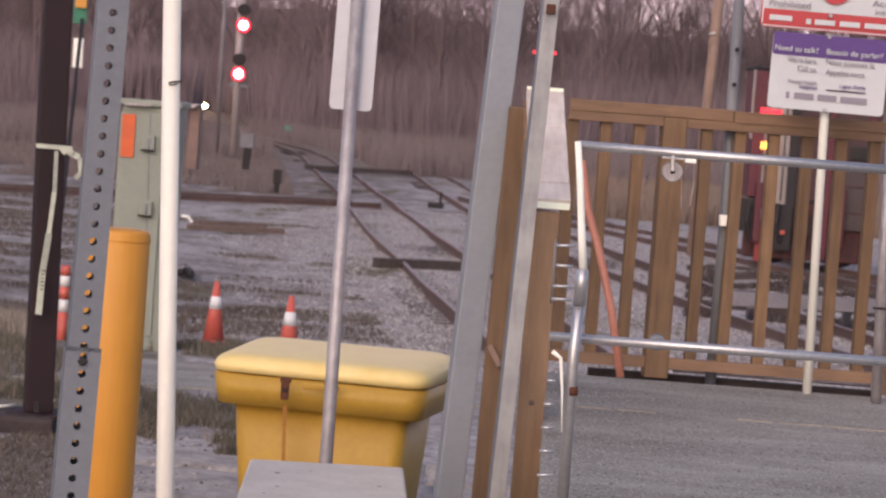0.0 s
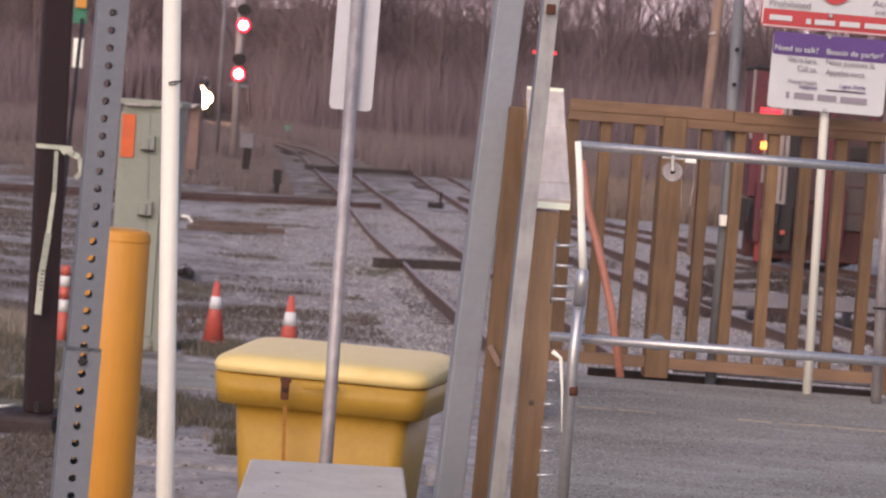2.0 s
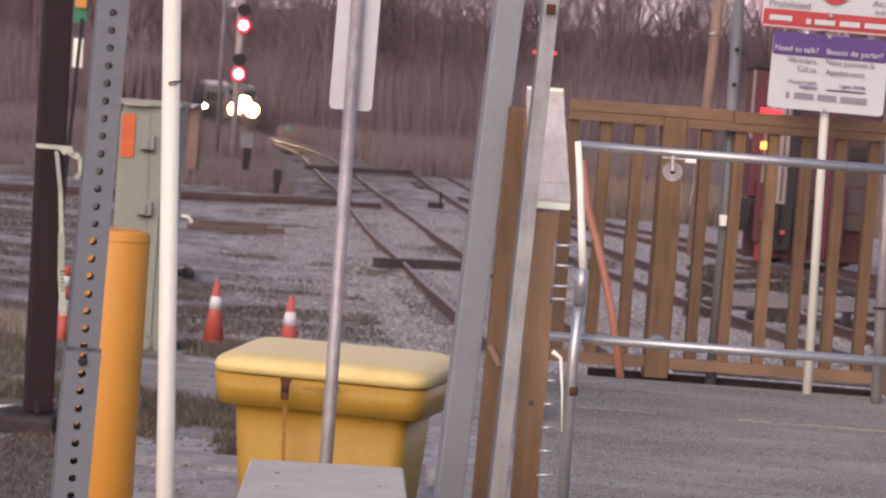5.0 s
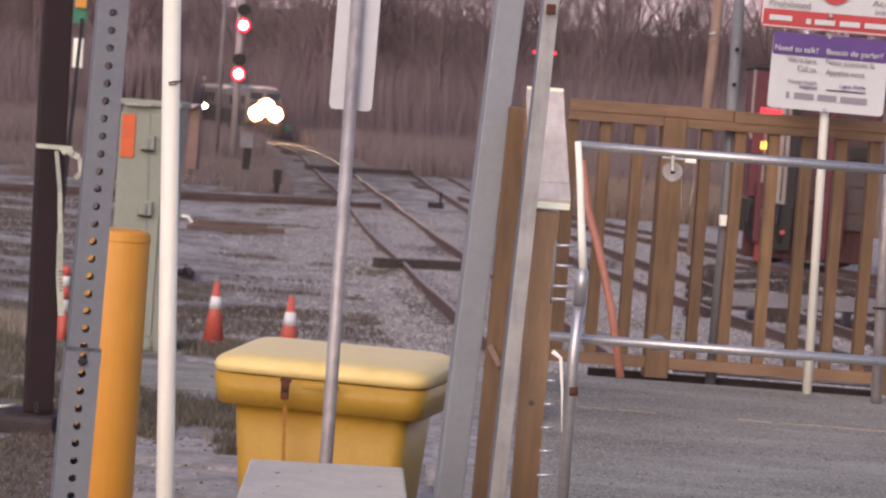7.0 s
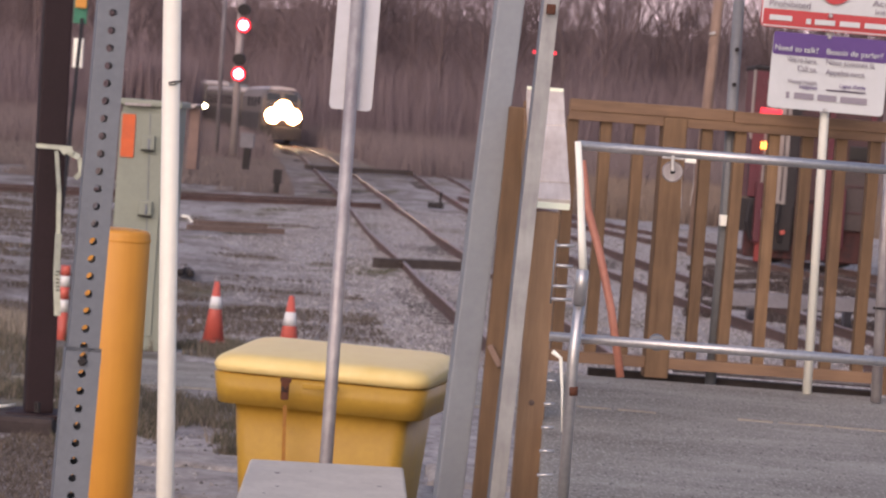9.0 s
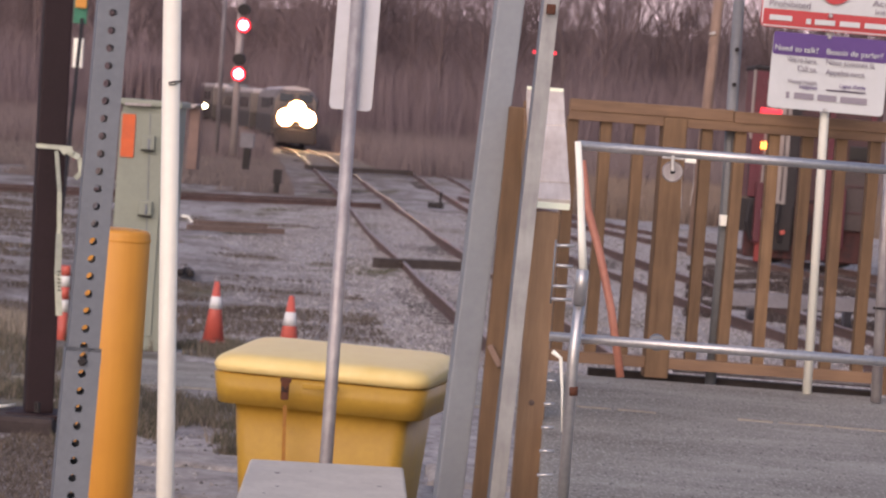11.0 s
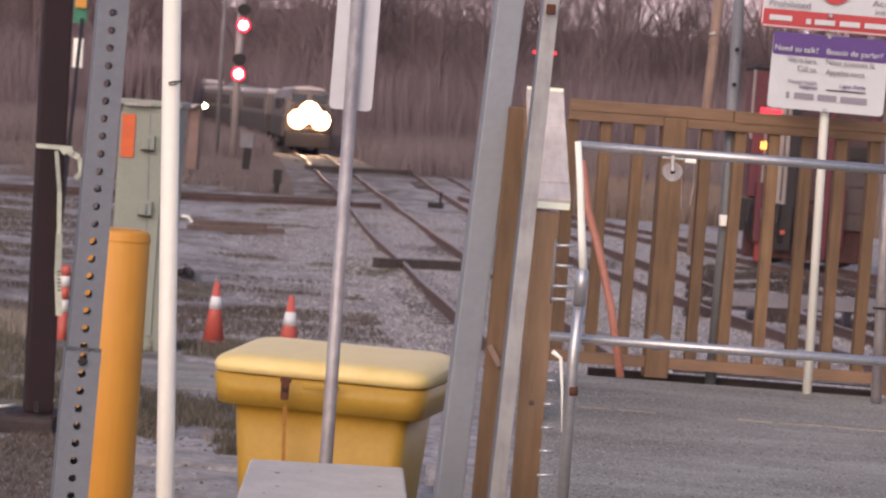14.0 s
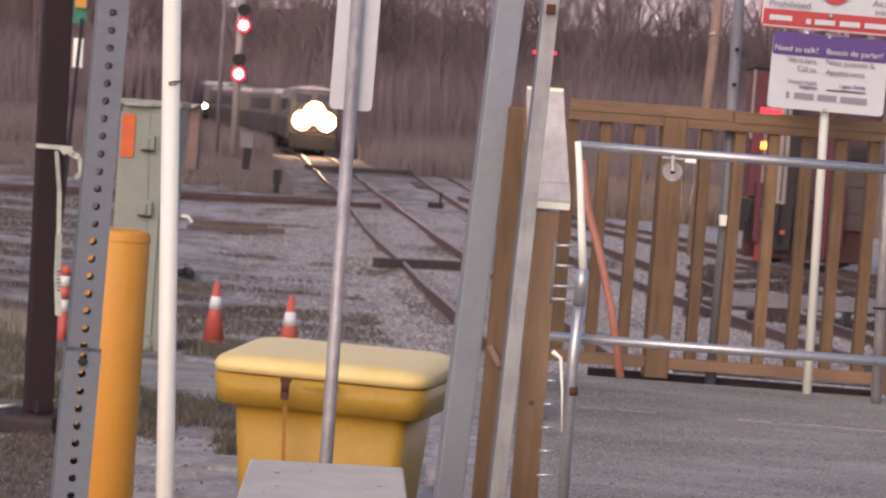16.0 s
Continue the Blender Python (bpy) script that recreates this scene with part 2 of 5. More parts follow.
def asphalt_material():
    """Worn grey asphalt: pale aggregate specks, dark pits and long swept streaks."""
    m, t, b = nodes_of("worn_asphalt")
    co = t.nodes.new("ShaderNodeTexCoord").outputs["Object"]
    streak = noise_on(t, co, 3.0, 8.0, (0.55, 1.3, 1))
    patch = noise_on(t, co, 0.9, 3.0)
    speck = noise_on(t, co, 110.0, 5.0, (1, 0.3, 1))
    pits = add(t, "ShaderNodeTexVoronoi", Scale=150.0)
    lie = add(t, "ShaderNodeMapping", Scale=(1.0, 0.25, 1.0))
    t.links.new(co, lie.inputs["Vector"])
    t.links.new(lie.outputs[0], pits.inputs["Vector"])
    base = ramp(t, streak.outputs[0], [(0.30, (0.186, 0.172, 0.150)), (0.5, (0.26, 0.246, 0.216)), (0.70, (0.36, 0.346, 0.31))])
    tone = ramp(t, patch.outputs[0], [(0.35, (0.92, 0.90, 0.88)), (0.65, (1.04, 1.04, 1.05))])
    col = mix(t, 1.0, base.outputs[0], tone.outputs[0], "MULTIPLY")
    bright = ramp(t, speck.outputs[0], [(0.50, (0, 0, 0)), (0.68, (0.75, 0.75, 0.75))])
    col = mix(t, bright.outputs[0], col, (0.50, 0.485, 0.44))
    dark = ramp(t, pits.outputs["Color"], [(0.10, (0.7, 0.7, 0.7)), (0.16, (0, 0, 0))])
    col = mix(t, dark.outputs[0], col, (0.10, 0.09, 0.085))
    t.links.new(col, b.inputs["Base Color"])
    b.inputs["Roughness"].default_value = 0.9
    bp = add(t, "ShaderNodeBump", Strength=0.5, Distance=0.006)
    t.links.new(speck.outputs[0], bp.inputs["Height"])
    t.links.new(bp.outputs[0], b.inputs["Normal"])
    return m


DECKING = asphalt_material()
GROUND = ground_material()


def blade_material(name, stops):
    """Grass whose blades vary one by one between the given colours."""
    m, t, b = nodes_of(name)
    g = t.nodes.new("ShaderNodeNewGeometry")
    c = ramp(t, g.outputs["Random Per Island"], stops)
    t.links.new(c.outputs[0], b.inputs["Base Color"])
    b.inputs["Roughness"].default_value = 0.9
    return m


DRY_GRASS = blade_material("mixed_dry_grass", [(0.0, (0.068, 0.068, 0.044)), (0.35, (0.10, 0.096, 0.064)), (0.6, (0.155, 0.13, 0.10)), (1.0, (0.27, 0.225, 0.18))])
VERGE = blade_material("worn_brown_grass", [(0.0, (0.06, 0.046, 0.036)), (0.5, (0.125, 0.098, 0.075)), (1.0, (0.22, 0.18, 0.14))])
PALE_GRASS = blade_material("bleached_grass", [(0.0, (0.16, 0.135, 0.10)), (0.5, (0.30, 0.26, 0.21)), (1.0, (0.42, 0.37, 0.31))])
WEEDS = surface("dead_weed", (0.155, 0.125, 0.10), (0.08, 0.063, 0.052), 0.95, 0, 5, 0.6, bump=0)
YARD_LITTER = blade_material("dark_weeds_and_litter", [(0.0, (0.03, 0.022, 0.02)), (0.5, (0.075, 0.055, 0.05)), (0.9, (0.14, 0.11, 0.10)), (1.0, (0.30, 0.27, 0.26))])
BANK_GRASS = surface("tan_dead_grass", (0.30, 0.23, 0.18), (0.19, 0.14, 0.115), 0.95, 0, 4, 0.4, bump=0)
BANK_BROWN = surface("brown_dead_grass", (0.235, 0.192, 0.18), (0.165, 0.133, 0.125), 0.95, 0, 4, 0.3, bump=0)
# Sapling colour raised to carry the haze of the distance.
SAPLING = surface("grey_brown_sapling_bark", (0.25, 0.188, 0.197), (0.19, 0.142, 0.15), 0.95, 0, 3, 0.4, bump=0)
BRUSH = surface("leafless_brush", (0.235, 0.184, 0.18), (0.165, 0.126, 0.125), 0.95, 0, 3, 0.4, bump=0)


# ---- mesh helpers ----
def thing(name, base, label, category, group="", kind=""):
    ob = new(name)
    ob.empty_display_size = 0.1
    ob.matrix_world = Matrix.Translation(base)
    return tagged(ob, label, category, group, kind)


def part(name, bm, material, parent=None, label="", smooth=False):
    """Links a bmesh, in world coordinates, as one mesh object under a thing or a part."""
    me = bpy.data.meshes.new(name)
    bmesh.ops.recalc_face_normals(bm, faces=bm.faces)
    for f in bm.faces:
        f.smooth = smooth
    bm.to_mesh(me)
    bm.free()
    me.materials.append(material)
    ob = new(name, me)
    if parent is not None:
        ob.parent = parent
        if parent.parent is None:
            ob.matrix_parent_inverse = parent.matrix_basis.inverted()
    if label:
        ob["label"] = label
    return ob


def axes(p, q, side=(0, -1, 0)):
    """A frame along p to q: its first axis is across, its second faces `side`."""
    z = (Vector(q) - Vector(p)).normalized()
    y = Vector(side)
    y = (y - y.dot(z) * z).normalized()
    x = y.cross(z)
    return Matrix((x, y, z)).transposed()


def add_beam(bm, p, q, w, h, bevel=0.004, side=(0, -1, 0)):
    """A bevelled bar from p to q, w across and h deep towards `side`."""
    p, q = Vector(p), Vector(q)
    m = Matrix.Translation((p + q) / 2) @ axes(p, q, side).to_4x4() @ Matrix.Diagonal((w, h, (q - p).length, 1))
    made = bmesh.ops.create_cube(bm, size=1.0, matrix=m)["verts"]
    if bevel:
        edges = list({e for v in made for e in v.link_edges})
        bmesh.ops.bevel(bm, geom=edges, offset=bevel, segments=2, affect="EDGES", profile=0.6)
    return bm


def beam(*a, **k):
    return add_beam(bmesh.new(), *a, **k)


def add_tube(bm, points, r, n=14, r_end=None):
    """A round bar along points, with closed ends."""
    pts = [Vector(p) for p in points]
    rings = []
    ref = Vector((0.31, 0.77, 0.55))
    for i, p in enumerate(pts):
        d = (pts[min(i + 1, len(pts) - 1)] - pts[max(i - 1, 0)]).normalized()
        x = (ref - ref.dot(d) * d).normalized()
        y = d.cross(x)
        rr = r if r_end is None else r + (r_end - r) * i / (len(pts) - 1)
        rings.append([bm.verts.new(p + rr * (math.cos(a) * x + math.sin(a) * y)) for a in (2 * math.pi * k / n for k in range(n))])
    for a, b in zip(rings, rings[1:]):
        for k in range(n):
            bm.faces.new((a[k], a[(k + 1) % n], b[(k + 1) % n], b[k]))
    bm.faces.new(rings[0][::-1])
    bm.faces.new(rings[-1])
    return bm


def tube(*a, **k):
    return add_tube(bmesh.new(), *a, **k)


def add_lathe(bm, profile, center, n=28, axis="z"):
    """A turned body from (radius, height) pairs round an axis through center."""
    c = Vector(center)
    rings = []
    for r, h in profile:
        ring = []
        for k in range(n):
            a = 2 * math.pi * k / n
            v = Vector((r * math.cos(a), r * math.sin(a), h))
            if axis == "y":
                v = Vector((v.x, -v.z, v.y))
            ring.append(bm.verts.new(c + v))
        rings.append(ring)
    for a, b in zip(rings, rings[1:]):
        for k in range(n):
            bm.faces.new((a[k], a[(k + 1) % n], b[(k + 1) % n], b[k]))
    bm.faces.new(rings[0][::-1])
    bm.faces.new(rings[-1])
    return bm


def lathe(*a, **k):
    return add_lathe(bmesh.new(), *a, **k)


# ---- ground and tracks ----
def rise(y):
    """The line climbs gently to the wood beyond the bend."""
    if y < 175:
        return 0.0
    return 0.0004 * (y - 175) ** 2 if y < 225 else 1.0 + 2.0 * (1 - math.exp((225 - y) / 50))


def ground_height(x, y):
    """The yard lies at rail level; the near ground stands 0.7 m above it."""
    s = min(1.0, max(0.0, (y - 19.5) / 9.0))
    s = s * s * (3 - 2 * s)
    z = 0.72 * (1 - s) - 0.16 * s
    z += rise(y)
    if y > 18:
        z += 0.05 * noise.noise((x * 0.35, y * 0.12, 0.0)) + 0.02 * noise.noise((x * 1.7, y * 0.9, 3.0))
    return z


def spread(lo, hi, first, growth):
    out, step = [lo], first
    while out[-1] < hi:
        out.append(out[-1] + step)
        step *= growth
    return out


def build_ground():
    bm = bmesh.new()
    xs = [-v for v in spread(0.25, 4000, 0.5, 1.13)][::-1] + spread(0.25, 4000, 0.5, 1.13)
    ys = [-v for v in spread(1, 4000, 2.0, 1.5)][::-1] + spread(0, 4000, 0.7, 1.028)
    rows = [[bm.verts.new((x, y, ground_height(x, y))) for x in xs] for y in ys]
    for a, b in zip(rows, rows[1:]):
        for i in range(len(xs) - 1):
            bm.faces.new((a[i], a[i + 1], b[i + 1], b[i]))
    g = part("ground", bm, GROUND, smooth=True)
    tagged(g, "grey ballast and dirt ground with patches of dry grass", "ground", kind="structure")


build_ground()


def main_line(y):
    """The centre of the main track: straight, then a long bend to the left."""
    x = 0.99 - (y - 36.0) * 0.0825 - 0.15 * math.exp(-((y - 58.0) / 16.0) ** 2)
    if y > 130:
        x -= 0.001 * (y - 130) ** 2
    return x


def add_rail(bm_top, bm_web, pts):
    """A rail with foot, web and head along points at the height of its top."""
    def sweep(bm, prof):
        rings = []
        for i, p in enumerate(pts):
            d = (pts[min(i + 1, len(pts) - 1)] - pts[max(i - 1, 0)]).normalized()
            s = Vector((d.y, -d.x, 0))
            rings.append([bm.verts.new(p + s * u + Vector((0, 0, v))) for u, v in prof])
        for a, b in zip(rings, rings[1:]):
            for k in range(len(prof)):
                bm.faces.new((a[k], a[(k + 1) % len(prof)], b[(k + 1) % len(prof)], b[k]))
        bm.faces.new(rings[0])
        bm.faces.new(rings[-1])
    sweep(bm_top, [(-0.034, -0.012), (-0.026, 0.0), (0.026, 0.0), (0.034, -0.012)])
    sweep(bm_web, [(-0.075, -0.175), (0.075, -0.175), (0.075, -0.163), (0.012, -0.15), (0.012, -0.045), (0.036, -0.036), (0.036, -0.0125), (-0.036, -0.0125), (-0.036, -0.036), (-0.012, -0.045), (-0.012, -0.15), (-0.075, -0.163)])


def track(label, centre, tie_step=0.55, ties=True, head=None, wander=0.02):
    """A railway track: two rails on timber ties, along centre points."""
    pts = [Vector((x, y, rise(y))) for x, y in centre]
    t = thing("railway_track", pts[0], label, "railway track", "tracks of the yard")
    for side in (-0.7175 - 0.035, 0.7175 + 0.035):
        line = []
        for i, p in enumerate(pts):
            d = (pts[min(i + 1, len(pts) - 1)] - pts[max(i - 1, 0)]).normalized()
            line.append(p + Vector((d.y, -d.x, 0)) * side + Vector((wander * noise.noise((p.y * 0.11, side * 0.3, 0)), 0, 0.6 * wander * noise.noise((p.y * 0.23, side, 7)))))
        a, b = bmesh.new(), bmesh.new()
        add_rail(a, b, line)
        rail = part("rail", b, RAIL_WEB, t)
        part("railhead", a, head or RUSTY_TOP, rail, "worn rail top")
    if ties:
        bm = bmesh.new()
        run = 0.0
        for a, b in zip(pts, pts[1:]):
            length = (b - a).length
            while run < length:
                c = a.lerp(b, run / length)
                d = (b - a).normalized()
                s = Vector((d.y, -d.x, 0))
                half = 1.28 + random.uniform(-0.05, 0.05)
                up = Vector((0, 0, -0.175 - 0.09))
                add_beam(bm, c - s * half + up, c + s * half + up, 0.22, 0.18, 0, side=(0, 0, 1))
                run += tie_step
            run -= length
        tagged(part("timber_bed", bm, TIE, t, "dark creosoted timber ties in ballast"), kind="stuff")
    return t


main_points = [(main_line(y), y) for y in [30 + 1.5 * k for k in range(200)]]
track("single main track of worn rusty rails curving away", main_points, head=RAIL_TOP, wander=0.07)


def eased(stops, step=1.5):
    """Points along a smooth line through the given (y, x) stops."""
    ys, xs = zip(*stops)
    fit = np.polyfit(ys, xs, 3)
    return [(float(np.polyval(fit, y)), float(y)) for y in np.arange(min(ys), max(ys), step)]


track("siding of rusty rails bending away on grey ballast", eased(((28, 7.2), (36, 5.85), (46.8, 4.23), (57.6, 2.85), (76.5, 1.45), (94, 0.3), (108, -0.5), (150, -3.6))), wander=0.05)
track("rusty yard track under the red rail car", eased(((34, 13.0), (45, 10.6), (56, 8.1), (64, 6.3), (71.5, 4.3), (80, 2.3), (88, 0.9))), wander=0.05)
track("rusty track crossing the main line at an angle", [(-45 + 0.1 * k * 42.6, 41.5 + 0.1 * k * 33.5) for k in range(11)])


def timber(label, p, q, w=0.24, h=0.2, skin=None):
    t = thing("timber", p, label, "timber")
    part("plank", beam(p, q, w, h, 0.01, side=(0, 0, 1)), skin or TIE, t)


timber("long dark creosoted timber lying across the track", (-1.22, 46.2, -0.06), (0.62, 47.2, -0.06), 0.26, 0.20)
timber("dark crossing plank lying across the main track", (-6.2, 111.0, 0.0), (-1.8, 113.5, 0.02), 0.8, 0.2)

timber("old brown tie half buried in the dirt", (-5.455, 53.624, -0.040), (-3.516, 54.679, -0.040), 0.26, 0.12, OLD_TIE)
timber("old brown tie half buried in the dirt", (-5.559, 55.942, -0.050), (-4.045, 56.806, -0.050), 0.26, 0.12, OLD_TIE)


def loose_bits():
    t = thing("bent_pipe", (-5.417, 52.789, 0.000), "short pale bent pipe sticking out of the dirt", "pipe")
    part("pipe", tube([(-5.842, 58.000, -0.343), (-5.844, 58.000, -0.133), (-5.916, 58.000, -0.034), (-6.074, 58.000, -0.019)], 0.035, n=8), WHITE, t, smooth=True)
    t = thing("rubber_hose", (-3.927, 38.768, 0.000), "black rubber hose end lying on the dirt", "hose")
    part("hose", tube([(-4.074, 39.152, 0.000), (-4.516, 44.500, -0.288), (-3.891, 39.090, 0.000)], 0.06, n=8), DARK, t, smooth=True)
    t = thing("plastic_conduit", (-2.471, 14.750, 0.845), "white plastic conduit end beside the column footing", "conduit")
    part("conduit", tube([(-2.637, 14.750, 0.833), (-2.547, 14.800, 0.841), (-2.472, 14.870, 0.848)], 0.009, n=10), WHITE, t, smooth=True)


loose_bits()

# ---- raised platform and its timber railing ----
def build_platform():
    t = thing("platform", (3.5, 5.0, 0.7), "raised platform with worn grey asphalt surface", "platform", kind="structure")
    def prism(x_near, x_far, y_near, y_far, z0, z1, right=7.5):
        bm = bmesh.new()
        lo = [bm.verts.new((x, y, z0)) for x, y in ((x_near, y_near), (right, y_near), (right, y_far), (x_far, y_far))]
        hi = [bm.verts.new((v.co.x, v.co.y, z1)) for v in lo]
        for k in range(4):
            bm.faces.new((lo[k], lo[(k + 1) % 4], hi[(k + 1) % 4], hi[k]))
        bm.faces.new(lo[::-1])
        bm.faces.new(hi)
        bmesh.ops.bevel(bm, geom=bm.edges[:], offset=0.008, segments=2, affect="EDGES", profile=0.5)
        return bm
    part("surface", prism(0.066, 0.438, 1.0, 9.86, 1.62, 1.78), DECKING, t)
    part("retaining_wall", prism(0.106, 0.478, 1.05, 9.82, 0.66, 1.62), CONCRETE_DARK, t)
    part("edge_curb", beam((0.46, 9.92, 1.69), (7.5, 9.92, 1.69), 0.13, 0.10, 0.01, side=(0, 1, 0)), CONCRETE, t, "pale concrete edge")
    # Dark bar laid in for the shadow below the railing.
    part("edge_strip", beam((0.620, 10.120, 1.771), (1.778, 10.120, 1.762), 0.032, 0.05, 0.004), TIE, t, "dark strip for the shadow below the railing")
    part("edge_pipe", tube([(0.969, 10.200, 1.794), (1.778, 10.200, 1.790)], 0.008, n=8), GALV_PALE, t)
    u = thing("stair_landing", (0.1, 8.2, 0.7), "grey asphalt stair landing beside the platform", "landing", kind="structure")
    part("surface", prism(0.06, 0.06, 7.3, 9.8, 0.66, 1.18, right=0.235), DECKING, u)


build_platform()


def build_railing():
    tl, tr = Vector((0.458, 10.000, 2.840)), Vector((1.719, 10.000, 2.841))
    tr = tl + (tr - tl) * 1.5
    bl, br = Vector((0.519, 10.000, 1.838)), Vector((1.804, 10.000, 1.842))
    br = bl + (br - bl) * 1.5
    t = thing("wooden_railing", (bl.x, bl.y, 1.78), "brown stained wooden railing with upright balusters along the platform edge", "railing")
    front = (0.1, -0.99, 0)
    seam = tl.lerp(tr, 0.345)
    part("cap_board", beam(tl, seam - (tr - tl) * 0.001, 0.046, 0.085, 0.004, side=front), WOOD_RAIL, t)
    part("cap_board", beam(seam + Vector((0, 0, -0.004)), tr, 0.046, 0.085, 0.004, side=front), WOOD_RAIL, t)
    drop = Vector((0, 0, -0.042))
    shift = Vector((0.0, -0.012, 0))
    part("upper_rail", beam(tl + drop + shift, tr + drop + shift, 0.038, 0.05, 0.003, side=front), WOOD_RAIL, t)
    part("lower_rail", beam(bl + shift - Vector((0.07, 0, 0)), br + shift, 0.044, 0.05, 0.003, side=front), WOOD_RAIL, t)
    n = 0
    for k in range(-1, 13):
        a, b = bl.lerp(br, 0.047 + k * 0.0696), tl.lerp(tr, 0.080 + k * 0.0708)
        a, b = a + Vector((0, 0.005, -0.02)), b + Vector((0, 0.005, -0.045))
        if k in (2, 9):
            a, b = a + Vector((0, -0.012, 0)), b + Vector((0, -0.012, 0.02))
            a.z = 1.78
            part("post", beam(a, b, 0.094, 0.094, 0.006, side=front), WOOD_DARK, t)
        else:
            lean = random.uniform(-0.006, 0.006)
            part("baluster", beam(a + Vector((lean, 0, 0)), b, 0.045, 0.042, 0.003, side=front), WOOD_DARK, t)


build_railing()


def build_stair_rail():
    t = thing("stair_handrail", (0.329, 8.340, 0.722), "brown timber stair handrail with a bleached sloping top board", "handrail")
    near, far = Vector((0.341, 8.300, 2.491)), Vector((0.323, 9.050, 2.862))
    up = Vector((0, -0.44, 0.9))
    for u, v, w in ((0.0, 0.14, 0.136), (0.145, 0.50, 0.133), (0.505, 0.66, 0.134), (0.665, 0.80, 0.131), (0.805, 1.0, 0.134)):
        lift = up * random.uniform(-0.003, 0.003)
        part("top_board", beam(near.lerp(far, u) + lift, near.lerp(far, v) + lift, w, 0.04, 0.004, side=up), WOOD_PALE, t, "bleached grey sloping board")
    for p in (near + Vector((0, -0.004, -0.004)), far + Vector((0, -0.012, 0.012))):
        part("nosing", beam(p - Vector((0.066, 0, 0)), p + Vector((0.066, 0, 0)), 0.022, 0.012, 0.002), NOSING, t, "bright reflective edge strip")
    part("knot", lathe([(0.010, -0.001), (0.007, 0.001)], (0.331, 8.2945, 1.83), n=10, axis="y"), OLD_TIE, t, "dark knot")
    part("side_board", beam(near + Vector((-0.055, 0.06, -0.09)), far + Vector((-0.055, 0.0, -0.09)), 0.04, 0.14, 0.004, side=(0, -0.4, 0.9)), WOOD, t)
    part("post", beam((0.329, 8.340, 0.722), (0.333, 8.340, 2.466), 0.089, 0.089, 0.006), WOOD, t)
    # The far post's shade is put into its darker wood colour.
    part("post", beam((0.198, 9.000, 0.735), (0.236, 9.000, 2.807), 0.080, 0.089, 0.006), WOOD_DARK, t)
    part("cleat", beam((0.191, 8.930, 1.952), (0.234, 8.930, 1.880), 0.022, 0.02, 0.003), POLE_WOOD, t, "pale wooden cleat")


build_stair_rail()


def build_pipe_rail():
    t = thing("pipe_gate", (0.355, 6.410, 1.776), "galvanised pipe gate with two horizontal rails", "gate")
    a, b = Vector((0.327, 6.450, 2.708)), Vector((1.222, 6.450, 2.704))
    c, d = Vector((0.290, 6.450, 2.212)), Vector((1.264, 6.450, 2.211))
    part("top_rail", tube([a, b], 0.0122), PIPE, t, smooth=True)
    part("lower_rail", tube([c, d], 0.0122), PIPE, t, smooth=True)
    up = [(0.323, 6.420, 2.718), (0.338, 6.420, 2.604), (0.352, 6.420, 2.474), (0.362, 6.420, 2.388)]
    part("bent_strap", tube(up, 0.0085, r_end=0.011), WHITE, t, "bright pale upright strap", smooth=True)
    part("sleeve", tube([(0.359, 6.400, 2.392), (0.359, 6.400, 2.360), (0.357, 6.400, 2.302)], 0.0155), PIPE, t, smooth=True)
    part("upright", tube([(0.359, 6.410, 2.330), (0.353, 6.410, 2.155), (0.355, 6.410, 1.776)], 0.0145), PIPE, t, smooth=True)
    part("collar", tube([(0.356, 6.410, 2.091), (0.357, 6.410, 2.068)], 0.0156), RUST, t, "rusty brown collar", smooth=True)
    part("strap_end", tube([(0.298, 6.380, 2.180), (0.320, 6.380, 2.164), (0.330, 6.380, 2.084), (0.337, 6.380, 1.976)], 0.0065, r_end=0.0015), WHITE, t, "bright tapering strap end", smooth=True)
    for place, r, skin in (((0.566, 6.380, 2.659), 0.027, GALV_PALE), ((0.569, 6.475, 2.215), 0.022, GALV)):
        part("roller", lathe([(r * 0.25, -0.008), (r * 0.9, -0.008), (r, -0.004), (r, 0.004), (r * 0.9, 0.008), (r * 0.25, 0.008)], place, axis="y"), skin, t, "round steel roller", smooth=False)
        part("hub", lathe([(0.006, -0.003), (0.004, 0.004)], (place[0], place[1] - 0.010, place[2]), n=10, axis="y"), DARK, t, "dark roller pin")
    part("roller_bracket", beam((0.562, 6.360, 2.700), (0.564, 6.360, 2.660), 0.008, 0.014, 0.001), PIPE, t)
    part("wire", tube([(0.618, 6.37, 2.684), (0.621, 6.372, 2.630), (0.616, 6.37, 2.576)], 0.0009, n=5), GALV_PALE, t, "thin steel wire")
    part("wire", tube([(0.590, 6.37, 2.646), (0.593, 6.372, 2.600), (0.594, 6.37, 2.567)], 0.0009, n=5), GALV_PALE, t, "thin steel wire")
    part("tag", beam((0.594, 6.36, 2.690), (0.622, 6.36, 2.690), 0.011, 0.012, 0.002), WHITE, t, "small white tag")
    part("bracket_plate", beam((0.536, 6.370, 2.694), (0.596, 6.370, 2.693), 0.005, 0.02, 0.001), PIPE, t)


build_pipe_rail()


def build_mesh_panel():
    t = thing("ladder_rungs", (0.328, 6.300, 1.791), "short steel rungs fixed beside the timber post", "rungs")
    part("stile", tube([(0.282, 6.320, 2.467), (0.281, 6.320, 2.306)], 0.0025, n=8), GALV, t, smooth=True)
    for a, b in RUNGS:
        part("rung", tube([a, b], 0.0042, n=8), PIPE, t, smooth=True)


